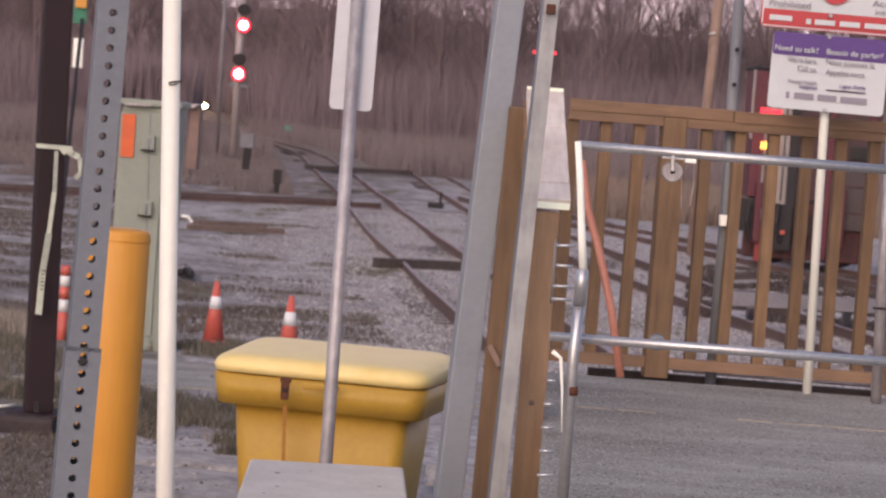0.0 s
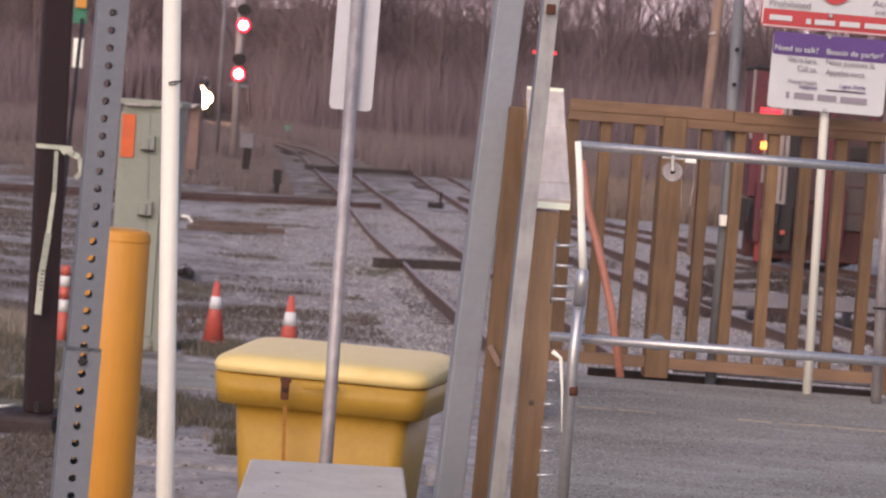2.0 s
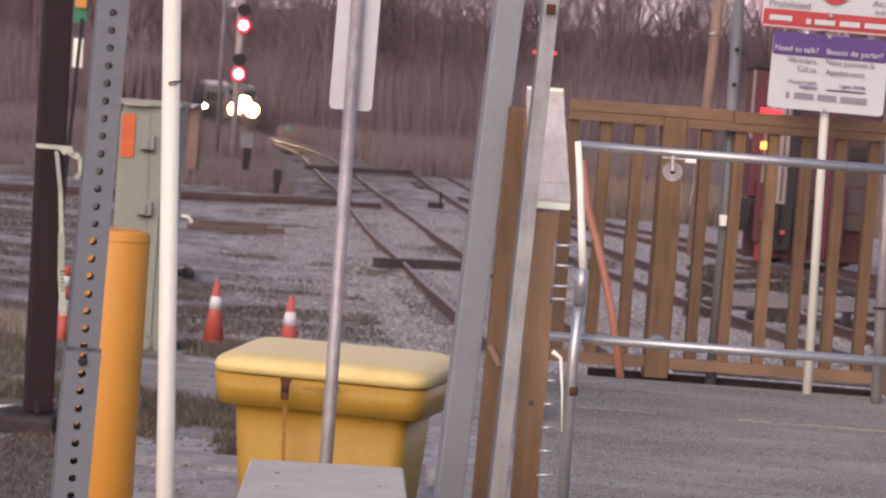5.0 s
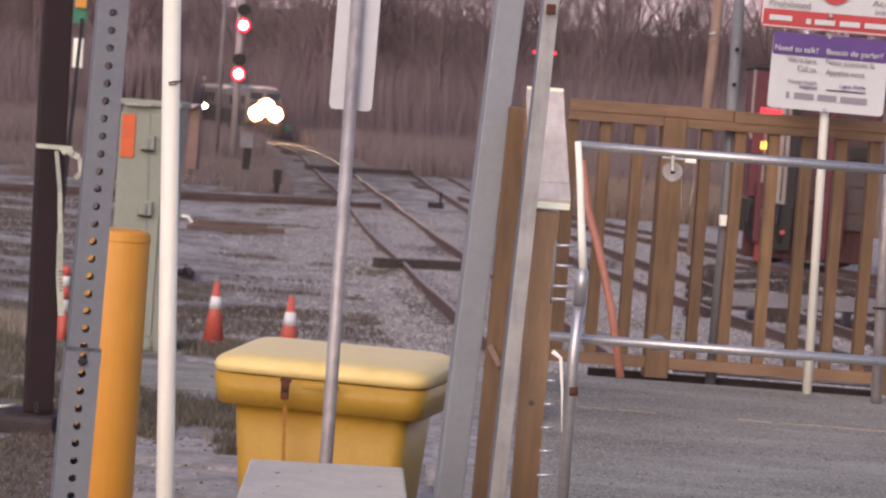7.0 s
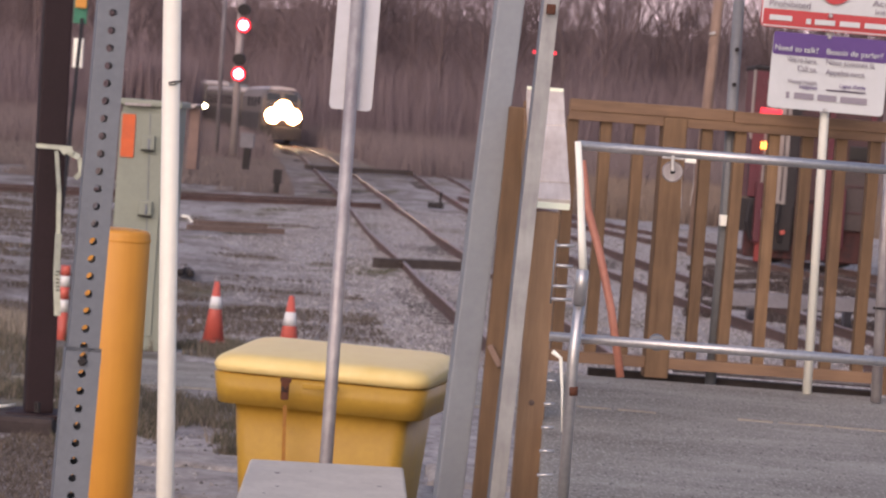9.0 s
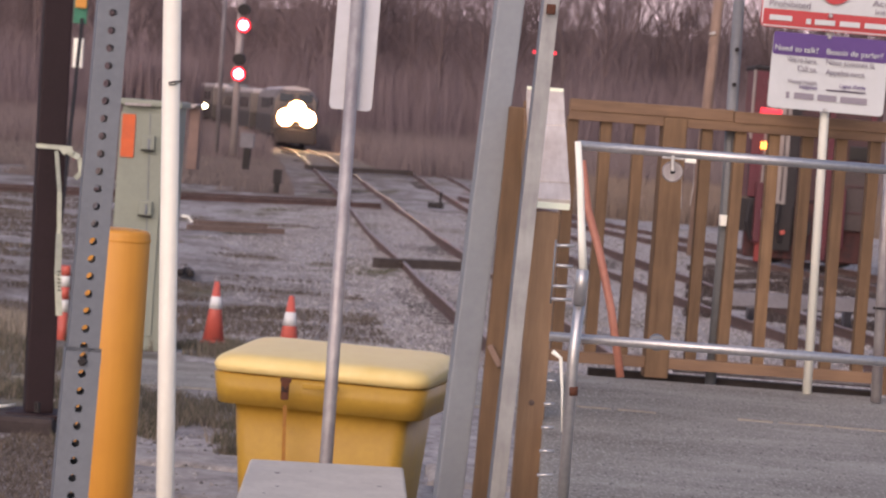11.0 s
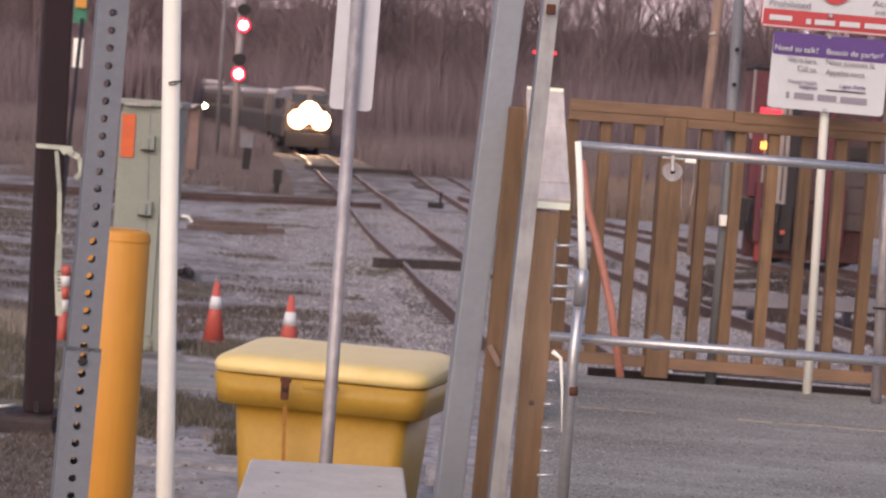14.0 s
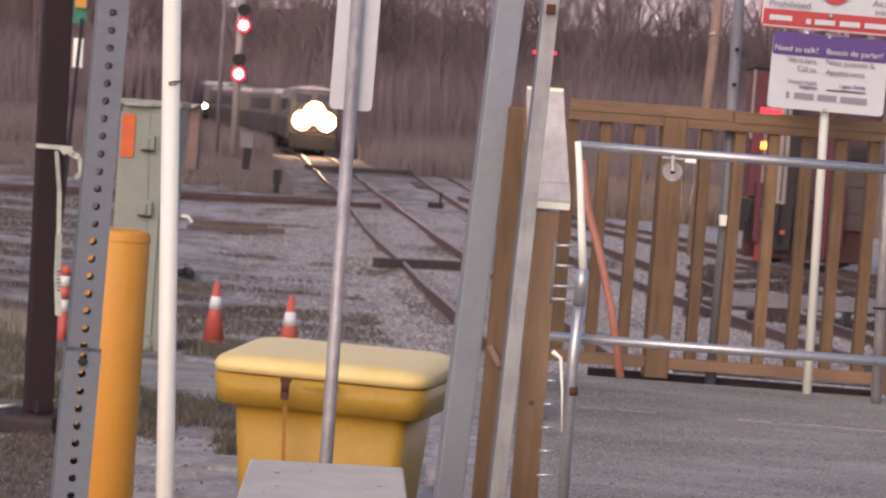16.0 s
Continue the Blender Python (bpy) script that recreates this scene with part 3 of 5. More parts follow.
RUNGS = [((0.284, 6.300, 2.454), (0.328, 6.300, 2.456)), ((0.286, 6.300, 2.404), (0.329, 6.300, 2.404)), ((0.282, 6.300, 2.352), (0.330, 6.300, 2.353)), ((0.281, 6.300, 2.319), (0.332, 6.300, 2.320)), ((0.286, 6.300, 2.112), (0.309, 6.300, 2.113)), ((0.283, 6.300, 2.053), (0.310, 6.300, 2.054)), ((0.281, 6.300, 1.993), (0.313, 6.300, 1.995)), ((0.280, 6.300, 1.934), (0.317, 6.300, 1.935)), ((0.279, 6.300, 1.872), (0.319, 6.300, 1.875))]
build_mesh_panel()

# ---- posts and signs near the camera ----
def perforated_tube(p, q, w, first, step, count, skip=()):
    """A square steel tube with round holes right through its front and back walls."""
    p, q = Vector(p), Vector(q)
    m = Matrix.Translation(p) @ axes(p, q, (0.22, -0.975, 0)).to_4x4()
    length, wall, r, n = (q - p).length, 0.0025, 0.0058, 12
    bm = bmesh.new()
    half = w / 2

    def wall_with_holes(y0, y1):
        for y, flip in ((y0, 1), (y1, -1)):
            z0 = 0.0
            for k in range(count + 1):
                zc = first + k * step
                z1 = zc + step / 2 if k < count else length
                if k == count or k in skip:
                    bm.faces.new([bm.verts.new((x, y, z)) for x, z in ((-half, z0), (half, z0), (half, z1), (-half, z1))])
                else:
                    ring = [bm.verts.new((r * math.cos(2 * math.pi * (i + 0.5) / n), y, zc + r * math.sin(2 * math.pi * (i + 0.5) / n))) for i in range(n)]
                    box = []
                    for i in range(n):
                        c, s = math.cos(2 * math.pi * (i + 0.5) / n), math.sin(2 * math.pi * (i + 0.5) / n)
                        g = min(half / abs(c) if c else 9, ((z1 - zc) if s > 0 else (zc - z0)) / abs(s) if s else 9)
                        box.append(bm.verts.new((c * g, y, zc + s * g)))
                    corners = {i: bm.verts.new(v) for i, v in ((0, (half, y, z1)), (4, (-half, y, z1)), (6, (-half, y, z0)), (10, (half, y, z0)))}
                    for i in range(n):
                        j = (i + 1) % n
                        loop = [ring[i], box[i]] + ([corners[i]] if i in corners else []) + [box[j], ring[j]]
                        bm.faces.new(loop)
                    if y == y0:
                        back = [bm.verts.new((v.co.x, y1, v.co.z)) for v in ring]
                        for i in range(n):
                            j = (i + 1) % n
                            bm.faces.new((ring[i], ring[j], back[j], back[i]))
                z0 = z1

    wall_with_holes(half, half - wall)
    wall_with_holes(-half + wall, -half)
    for x in (-half, half - wall):
        c = Matrix.Translation((x + wall / 2, 0, length / 2)) @ Matrix.Diagonal((wall, w - 0.002, length, 1))
        bmesh.ops.create_cube(bm, size=1.0, matrix=c)
    bmesh.ops.transform(bm, matrix=m, verts=bm.verts)
    return bm


def build_perforated_post():
    base = (-0.547, 3.640, 0.658)
    t = thing("perforated_signpost", base, "galvanised square steel signpost punched with round holes", "signpost")
    part("post", perforated_tube((-0.512, 3.640, 2.379), (-0.502, 3.640, 2.906), 0.0445, 0.0085, 0.0254, 20), GALV, t)
    part("sleeve", perforated_tube((-0.518, 3.640, 2.122), (-0.512, 3.640, 2.380), 0.0508, 0.0225, 0.0254, 10), GALV, t, "wider galvanised base sleeve")
    part("sleeve_base", beam((-0.547, 3.640, 0.658), (-0.518, 3.640, 2.121), 0.0508, 0.0508, 0.002), GALV, t)
    part("bolt", lathe([(0.0068, -0.004), (0.0068, 0.002), (0.005, 0.004)], (-0.507, 3.612, 2.366), n=6, axis="y"), DARK, t, "dark steel bolt")
    part("bolt", tube([(-0.493, 3.640, 2.366), (-0.485, 3.640, 2.366)], 0.009, n=6), GALV, t)


build_perforated_post()


def build_bollard():
    x0, y0, z0 = (-0.852, 6.600, 2.396)
    t = thing("bollard", (x0, y0, 0.72), "yellow plastic sleeved steel bollard", "bollard")
    h = z0 - 0.72
    part("sleeve", lathe([(0.082, 0.0), (0.082, h - 0.012), (0.079, h - 0.004), (0.070, h), (0.03, h + 0.004)], (x0, y0, 0.72), n=40), YELLOW_POST, t, smooth=True)
    part("top_rim", lathe([(0.0835, h - 0.030), (0.0840, h - 0.026), (0.0835, h - 0.022)], (x0, y0, 0.72), n=40), YELLOW_POST, t)


build_bollard()


def build_white_pole():
    t = thing("marker_pole", (-0.720, 7.400, 0.700), "tall white plastic marker pole with one dark tie", "pole")
    part("pole", tube([(-0.720, 7.400, 0.700), (-0.767, 7.400, 1.565), (-0.849, 7.400, 3.069)], 0.0265, n=24), POLE_CREAM, t, smooth=True)
    part("tie", tube([(-0.838, 7.369, 2.792), (-0.822, 7.374, 2.797), (-0.806, 7.396, 2.801)], 0.0022, n=6), DARK, t, "thin dark wire tie")
    part("tie", tube([(-0.836, 7.369, 2.786), (-0.820, 7.374, 2.789), (-0.800, 7.390, 2.803)], 0.0018, n=6), DARK, t, "thin dark wire tie")


build_white_pole()


def build_plain_sign():
    t = thing("street_sign", (-0.358, 8.900, 0.703), "plain grey sign back on a galvanised pipe post", "sign")
    part("post", tube([(-0.358, 8.900, 0.703), (-0.359, 8.900, 1.501), (-0.367, 8.900, 3.180)], 0.0235, n=20), GALV_PALE, t, smooth=True)
    bm = bmesh.new()
    add_beam(bm, (-0.366, 8.940, 2.751), (-0.361, 8.940, 3.263), 0.152, 0.004, 0)
    es = [e for e in bm.edges if abs((e.verts[0].co - e.verts[1].co).normalized().y) > 0.7]
    bmesh.ops.bevel(bm, geom=es, offset=0.018, segments=4, affect="EDGES", profile=0.5)
    part("panel", bm, SIGN_BACK, t)


build_plain_sign()


def build_grey_posts():
    t = thing("steel_post", (0.051, 9.000, 0.703), "thick grey painted square steel post leaning slightly", "post")
    part("column", beam((0.051, 9.000, 0.703), (0.172, 9.000, 3.226), 0.098, 0.07, 0.006, side=(0.2, -0.98, 0)), POST_GREY, t)
    u = thing("channel_post", (0.209, 8.100, 0.701), "pale galvanised steel channel post with scuffed faces", "post")
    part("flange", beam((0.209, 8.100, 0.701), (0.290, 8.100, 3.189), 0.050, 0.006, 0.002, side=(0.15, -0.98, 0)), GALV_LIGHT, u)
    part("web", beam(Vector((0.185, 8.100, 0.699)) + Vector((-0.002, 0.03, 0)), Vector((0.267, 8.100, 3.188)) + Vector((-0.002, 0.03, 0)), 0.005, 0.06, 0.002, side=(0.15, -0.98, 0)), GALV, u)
    part("bracket", beam((0.288, 8.080, 3.138), (0.288, 8.080, 3.105), 0.03, 0.012, 0.003), RUST, u, "dark rusty bracket")


build_grey_posts()


def letters(name, text, place, size, material, parent, normal_depth=0.0012, turn=0.0, width=None):
    """Flat lettering that faces the camera's side, as a mesh."""
    cu = bpy.data.curves.new(name, "FONT")
    cu.body, cu.size, cu.align_x, cu.align_y, cu.extrude = text, size, "CENTER", "CENTER", normal_depth
    tmp = bpy.data.objects.new(name, cu)
    me = bpy.data.meshes.new_from_object(tmp)
    bpy.data.objects.remove(tmp)
    wide = max(v.co.x for v in me.vertices) - min(v.co.x for v in me.vertices)
    if width:
        me.transform(Matrix.Diagonal((width / wide, 1, 1, 1)))
    me.transform(Matrix.Translation(place) @ pose(0, 0, 0, 90, turn, 0))
    me.materials.clear()
    me.materials.append(material)
    ob = new(name, me)
    ob.parent = parent
    ob.matrix_parent_inverse = parent.matrix_basis.inverted()
    return ob


def plate(p, q, height, depth, radius, bm=None):
    """An upright plate whose lower edge runs from p to q, with round corners."""
    p, q = Vector(p), Vector(q)
    along = (q - p).normalized()
    up = Vector((-along.z, 0, along.x))
    bm = bmesh.new()
    add_beam(bm, (p + q) / 2, (p + q) / 2 + up * height, (q - p).length, depth, 0)
    es = [e for e in bm.edges if abs((e.verts[0].co - e.verts[1].co).normalized().y) > 0.7]
    bmesh.ops.bevel(bm, geom=es, offset=radius, segments=4, affect="EDGES", profile=0.5)
    return bm


def build_signs():
    t = thing("sign_pole", (1.456, 9.750, 1.783), "bright white sign pole standing on the platform edge", "signpost")
    part("pole", tube([(1.456, 9.750, 1.783), (1.426, 9.750, 3.314), (1.418, 9.750, 3.661)], 0.0175, n=18), WHITE, t, smooth=True)
    d = 9.70
    s = thing("helpline_sign", (1.429, 9.700, 2.864), "white bilingual helpline sign with a purple heading band", "sign")
    p, q = Vector((1.203, 9.700, 2.884)), Vector((1.651, 9.700, 2.878))
    up = Vector((-(q - p).normalized().z, 0, (q - p).normalized().x))
    face = part("panel", plate(p, q, 0.292, 0.004, 0.016), SIGN_WHITE, s)
    band = part("heading_band", plate(p + up * 0.204 + Vector((0.001, -0.0035, 0)), q + up * 0.204 + Vector((-0.001, -0.0035, 0)), 0.088, 0.003, 0.012), PURPLE, s, "purple band")
    tilt = 0.7
    for text, place, size, mat, width in SIGN_TEXT:
        letters("lettering", text, place, size, mat, s, turn=tilt, width=width)
    for c in ((1.421, 9.692, 3.168), (1.426, 9.692, 2.885)):
        part("bolt", lathe([(0.009, -0.003), (0.009, 0.002), (0.005, 0.006)], c, n=8, axis="y"), PIPE, s, "shiny bolt")
    n = thing("warning_sign", (1.402, 9.700, 3.197), "white and red railway no trespassing sign", "sign")
    p, q = Vector((1.151, 9.700, 3.191)), Vector((1.686, 9.700, 3.185))
    part("panel", plate(p, q, 0.60, 0.004, 0.02), SIGN_RED, n, "red bordered panel")
    al = (q - p).normalized()
    up = Vector((-al.z, 0, al.x))
    f = Vector((0, -0.003, 0))
    part("border", plate(p + al * 0.004 + up * 0.003 + f * 0.5, q - al * 0.004 + up * 0.003 + f * 0.5, 0.594, 0.003, 0.018), SIGN_WHITE, n)
    part("red_band", plate(p + al * 0.009 + up * 0.008 + f, q - al * 0.009 + up * 0.008 + f, 0.062, 0.003, 0.006), SIGN_RED, n)
    part("white_field", plate(p + al * 0.009 + up * 0.072 + f, q - al * 0.009 + up * 0.072 + f, 0.515, 0.003, 0.01), SIGN_WHITE, n)
    part("prohibition_disc", lathe([(0.062, -0.001), (0.062, 0.002)], (1.430, 9.688, 3.355), n=40, axis="y"), SIGN_RED, n, "red disc")
    letters("lettering", "Prohibited", (1.259, 9.690, 3.281), 0.037, GREY_INK, n, turn=tilt, width=0.158)
    letters("lettering", "Acce", (1.616, 9.690, 3.308), 0.034, GREY_INK, n, turn=tilt, width=0.08)
    letters("lettering", "interd", (1.634, 9.690, 3.276), 0.030, GREY_INK, n, turn=tilt, width=0.092)
    for a, b in ((((1.184, 9.690, 3.228)), ((1.271, 9.690, 3.227))), (((1.326, 9.690, 3.221)), ((1.344, 9.690, 3.221))), (((1.359, 9.690, 3.221)), ((1.437, 9.690, 3.221))), (((1.455, 9.690, 3.221)), ((1.533, 9.690, 3.221))), (((1.551, 9.690, 3.221)), ((1.651, 9.690, 3.220)))):
        part("marking", beam(a, b, 0.020, 0.002, 0.0, side=(0, -1, 0)), SIGN_WHITE, n, "plain white printed bar")
    part("bolt", lathe([(0.009, -0.003), (0.009, 0.002), (0.005, 0.006)], (1.417, 9.685, 3.249), n=8, axis="y"), PIPE, n, "shiny bolt")


SIGN_TEXT = [("Need to talk?", (1.298, 9.688, 3.112), 0.032, SIGN_WHITE, 0.166), ("Besoin de parler?", (1.522, 9.688, 3.109), 0.032, SIGN_WHITE, 0.216),
             ("We're here.", (1.324, 9.692, 3.071), 0.032, GREY_INK, 0.118), ("Call us.", (1.346, 9.692, 3.038), 0.032, GREY_INK, 0.075),
             ("Nous sommes l\u00e0.", (1.511, 9.692, 3.070), 0.032, GREY_INK, 0.19), ("Appelez-nous.", (1.495, 9.692, 3.032), 0.032, GREY_INK, 0.155),
             ("Mental Health", (1.331, 9.692, 2.987), 0.020, GREY_INK, 0.11), ("Helpline", (1.354, 9.692, 2.969), 0.022, PURPLE, 0.066),
             ("Ligne d'aide", (1.525, 9.692, 2.982), 0.022, PURPLE, 0.10)]
build_signs()


def sign_bars():
    """The number on the helpline sign, as plain bars."""
    s = bpy.data.objects["helpline_sign"]
    for a, b in (((1.272, 9.695, 2.935), (1.285, 9.695, 2.935)), ((1.303, 9.695, 2.934), (1.379, 9.695, 2.933)), ((1.394, 9.695, 2.933), (1.467, 9.695, 2.932)), ((1.482, 9.695, 2.931), (1.585, 9.695, 2.930))):
        part("marking", beam(a, b, 0.024, 0.002, 0.0), GREY_INK, s, "plain grey printed bar")
    part("marking", beam((1.425, 9.695, 2.964), (1.577, 9.695, 2.962), 0.006, 0.002, 0.0), INK, s, "thin grey printed bar")


sign_bars()


def rounded_box(cx, cy, z0, z1, w0, d0, w1, d1, turn, r, crown=0.0, n=5):
    """A box with round upright corners that widens from bottom to top; crown lifts its top."""
    bm = bmesh.new()
    rot = Matrix.Rotation(turn, 3, "Z")

    def ring(z, w, d, rad):
        out = []
        for qx, qy, a0 in ((1, 1, 0), (-1, 1, 90), (-1, -1, 180), (1, -1, 270)):
            for k in range(n + 1):
                a = radians(a0 + 90 * k / n)
                v = rot @ Vector((qx * (w / 2 - rad) + rad * math.cos(a), qy * (d / 2 - rad) + rad * math.sin(a), 0))
                out.append(bm.verts.new((cx + v.x, cy + v.y, z)))
        return out
    levels = [ring(z0, w0, d0, r), ring(z1, w1, d1, r)]
    if crown:
        for f, g in ((0.35, 0.985), (0.65, 0.955), (0.88, 0.90), (1.0, 0.78), (1.06, 0.5), (1.08, 0.2)):
            levels.append(ring(z1 + crown * f, w1 * g - (1 - g) * 0.05, d1 * g, min(r, d1 * g * 0.4)))
    for a, b in zip(levels, levels[1:]):
        for k in range(len(a)):
            j = (k + 1) % len(a)
            bm.faces.new((a[k], a[j], b[j], b[k]))
    bm.faces.new(levels[0][::-1])
    bm.faces.new(levels[-1])
    return bm


def build_bin():
    cx, cy, turn = -0.428, 11.15, radians(-12)
    t = thing("grit_bin", (cx, cy, 0.72), "yellow plastic grit bin with domed lid and rusty hasp", "grit bin")
    top = 1.548
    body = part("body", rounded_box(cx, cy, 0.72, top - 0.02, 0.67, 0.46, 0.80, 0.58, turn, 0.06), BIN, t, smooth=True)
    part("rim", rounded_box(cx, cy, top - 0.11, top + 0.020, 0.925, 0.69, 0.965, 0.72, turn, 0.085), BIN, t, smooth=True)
    lid = rounded_box(cx, cy, top + 0.030, top + 0.055, 0.96, 0.715, 0.975, 0.73, turn, 0.10, crown=0.050)
    back = Matrix.Rotation(turn, 3, "Z") @ Vector((0, 1, 0))
    for v in lid.verts:
        h = (v.co - Vector((cx, cy, 0))).dot(back)
        v.co.z += 0.05 * (h + 0.36) * max(0, min(1, (v.co.z - top - 0.04) / 0.03))
    # The pale lid colour carries the sheen of the sky.
    part("lid", lid, BIN_LID, t, "yellow domed lid with sky sheen in its pale colour", smooth=True)
    hasp = part("hasp", beam((-0.632, 10.735, 1.582), (-0.631, 10.735, 1.488), 0.036, 0.012, 0.008), RUST, t, "rusty steel hasp")
    part("staple", tube([(-0.640, 10.72, 1.545), (-0.640, 10.70, 1.53), (-0.622, 10.70, 1.53), (-0.622, 10.72, 1.545)], 0.004, n=6), DARK, hasp)
    part("hasp_plate", beam((-0.655, 10.742, 1.574), (-0.606, 10.738, 1.574), 0.022, 0.008, 0.004), RUST, hasp)
    part("lid_catch", beam((-0.557, 10.720, 1.557), (-0.400, 10.720, 1.557), 0.025, 0.02, 0.006), BIN, t)
    part("stain", beam((-0.266, 10.860, 1.492), (-0.263, 10.900, 1.195), 0.05, 0.002, 0.0), GREEN_STAIN, t, "faint green stain")
    part("rust_streak", beam((-0.628, 10.755, 1.462), (-0.617, 10.780, 1.185), 0.016, 0.002, 0.0), RUST_STAIN, t, "brown rust streak")


GREEN_STAIN = surface("algae_stained_plastic", (0.70, 0.38, 0.04), (0.48, 0.30, 0.05), 0.5, 0, 25, 12, bump=0)
RUST_STAIN = surface("rust_stained_plastic", (0.44, 0.20, 0.03), (0.30, 0.12, 0.026), 0.6, 0, 40, 18, bump=0)
build_bin()


def build_plinth():
    t = thing("concrete_plinth", (-0.30, 7.5, 0.72), "pale grey concrete plinth with a flat weathered top", "plinth")

    def slab(z0, z1, inset):
        bm = bmesh.new()
        outline = ((-0.566 + inset, 7.985 - inset), (-0.532 + inset, 6.9 + inset), (-0.030 - inset, 6.9 + inset), (-0.073 - inset, 8.05 - inset))
        lo, hi = ([bm.verts.new((x, y, z)) for x, y in outline] for z in (z0, z1))
        for k in range(4):
            bm.faces.new((lo[k], lo[(k + 1) % 4], hi[(k + 1) % 4], hi[k]))
        bm.faces.new(lo[::-1])
        bm.faces.new(hi)
        bmesh.ops.bevel(bm, geom=bm.edges[:], offset=0.010, segments=3, affect="EDGES", profile=0.5)
        return bm
    part("block", slab(0.72, 1.538, 0.015), CONCRETE, t)
    part("cap_slab", slab(1.538, 1.618, 0.0), PALE_CONCRETE, t)
    for x, y, r in ((-0.46, 7.72, 0.012), (-0.44, 7.45, 0.008), (-0.14, 7.60, 0.009), (-0.47, 7.30, 0.006), (-0.13, 7.30, 0.010), (-0.36, 7.80, 0.005)):
        part("pit", lathe([(r, 0.0), (r * 0.8, 0.0012)], (x, y, 1.6175), n=7), CONCRETE_DARK, t, "small dark stain")


build_plinth()


def build_cabinet():
    d = 20.0
    t = thing("signal_cabinet", (-2.293, 20.000, 0.744), "grey-green steel equipment cabinet with an orange sticker", "cabinet")
    bl, br = Vector((-2.684, 20.000, 0.769)), Vector((-2.239, 20.000, 0.748))
    w = br.x - bl.x
    zt = Vector((-2.478, 20.000, 2.656)).z
    cx = (bl.x + br.x) / 2 + 0.06
    part("body", beam((cx, d + 0.3, 0.70), (cx, d + 0.3, zt), w, 0.6, 0.012), CABINET, t)
    part("roof", beam((cx - w / 2 - 0.03, d + 0.3, zt + 0.02), (cx + w / 2 + 0.03, d + 0.3, zt + 0.02), 0.05, 0.68, 0.01), CABINET, t)
    x0 = Vector((-2.314, 20.000, 1.704)).x
    part("door", beam((x0 - 0.14, d - 0.012, 0.82), (x0 - 0.14, d - 0.012, zt - 0.06), 0.36, 0.02, 0.006), CABINET, t)
    part("door_seam", beam((-2.398, 19.975, 2.60), (-2.335, 19.975, 0.85), 0.007, 0.006, 0), GALV, t, "dark door gap")
    part("roof_lip", beam((-2.60, 19.94, 2.655), (-2.39, 19.94, 2.66), 0.022, 0.03, 0.003), GALV_PALE, t, "pale roof edge")
    for x, z in ((-2.398, 2.365), (-2.385, 1.845)):
        hinge = part("hinge", beam((x - 0.055, 19.945, z), (x + 0.055, 19.945, z), 0.115, 0.035, 0.008), CABINET, t)
        part("hinge_knuckle", tube([(x + 0.01, 19.935, z - 0.055), (x + 0.01, 19.935, z + 0.03)], 0.014, n=8), GALV, hinge)
        # Dark bar stands in for the shadow under the hinge plate.
        part("hinge_lip", beam((x - 0.055, 19.945, z - 0.066), (x + 0.055, 19.945, z - 0.070), 0.009, 0.025, 0.002), DARK, hinge)
    part("sticker", beam((-2.562, 19.965, 2.236), (-2.563, 19.965, 2.578), 0.105, 0.003, 0), STICKER, t, "orange sticker")


build_cabinet()


def build_dark_pole():
    t = thing("steel_column", (-2.334, 14.800, 0.772), "dark brown painted steel column on a stained concrete footing", "column")
    part("column", beam((-2.321, 14.800, 0.831), (-2.366, 14.800, 3.361), 0.165, 0.165, 0.012, side=(0.25, -0.97, 0)), BROWN_STEEL, t)
    part("base_plate", beam(Vector((-2.320, 14.800, 0.817)) - Vector((0.17, 0, 0)), Vector((-2.320, 14.800, 0.817)) + Vector((0.17, 0, 0)), 0.03, 0.32, 0.005), BROWN_STEEL, t)
    f = Vector((-2.401, 14.800, 0.767))
    part("footing", beam((f.x - 0.04, f.y, 0.6), (f.x - 0.04, f.y, f.z + 0.055), 0.50, 0.5, 0.03), FOOTING, t, "stained concrete footing")
    part("anchor_bolt", tube([(-2.293, 14.600, 0.850), (-2.295, 14.600, 0.909)], 0.018, n=8), DARK, t)
    part("tape_band", beam((-2.417, 14.690, 2.401), (-2.205, 14.690, 2.400), 0.026, 0.006, 0.0), TAPE, t, "white tape tied round the column")
    bow = ((-2.222, 2.382), (-2.150, 2.352), (-2.136, 2.268), (-2.170, 2.226))
    for k, ((x0, z0), (x1, z1)) in enumerate(zip(bow, bow[1:])):
        part("tape_loop", beam((x0, 14.63 + 0.006 * k, z0), (x1, 14.63 + 0.006 * k, z1), 0.036 - 0.004 * k, 0.003, 0.001, side=(0.4 * (-1) ** k, -0.9, 0.1)), TAPE, t, "crumpled tape loop")
    for dx, dz in ((-0.012, 0.006), (0.012, -0.008), (0.028, 0.004)):
        part("tape_knot", beam((-2.245 + dx, 14.62, 2.392 + dz), (-2.215 + dx, 14.615, 2.374 - dz), 0.03, 0.012, 0.005), TAPE, t, "crumpled tape knot")


build_dark_pole()


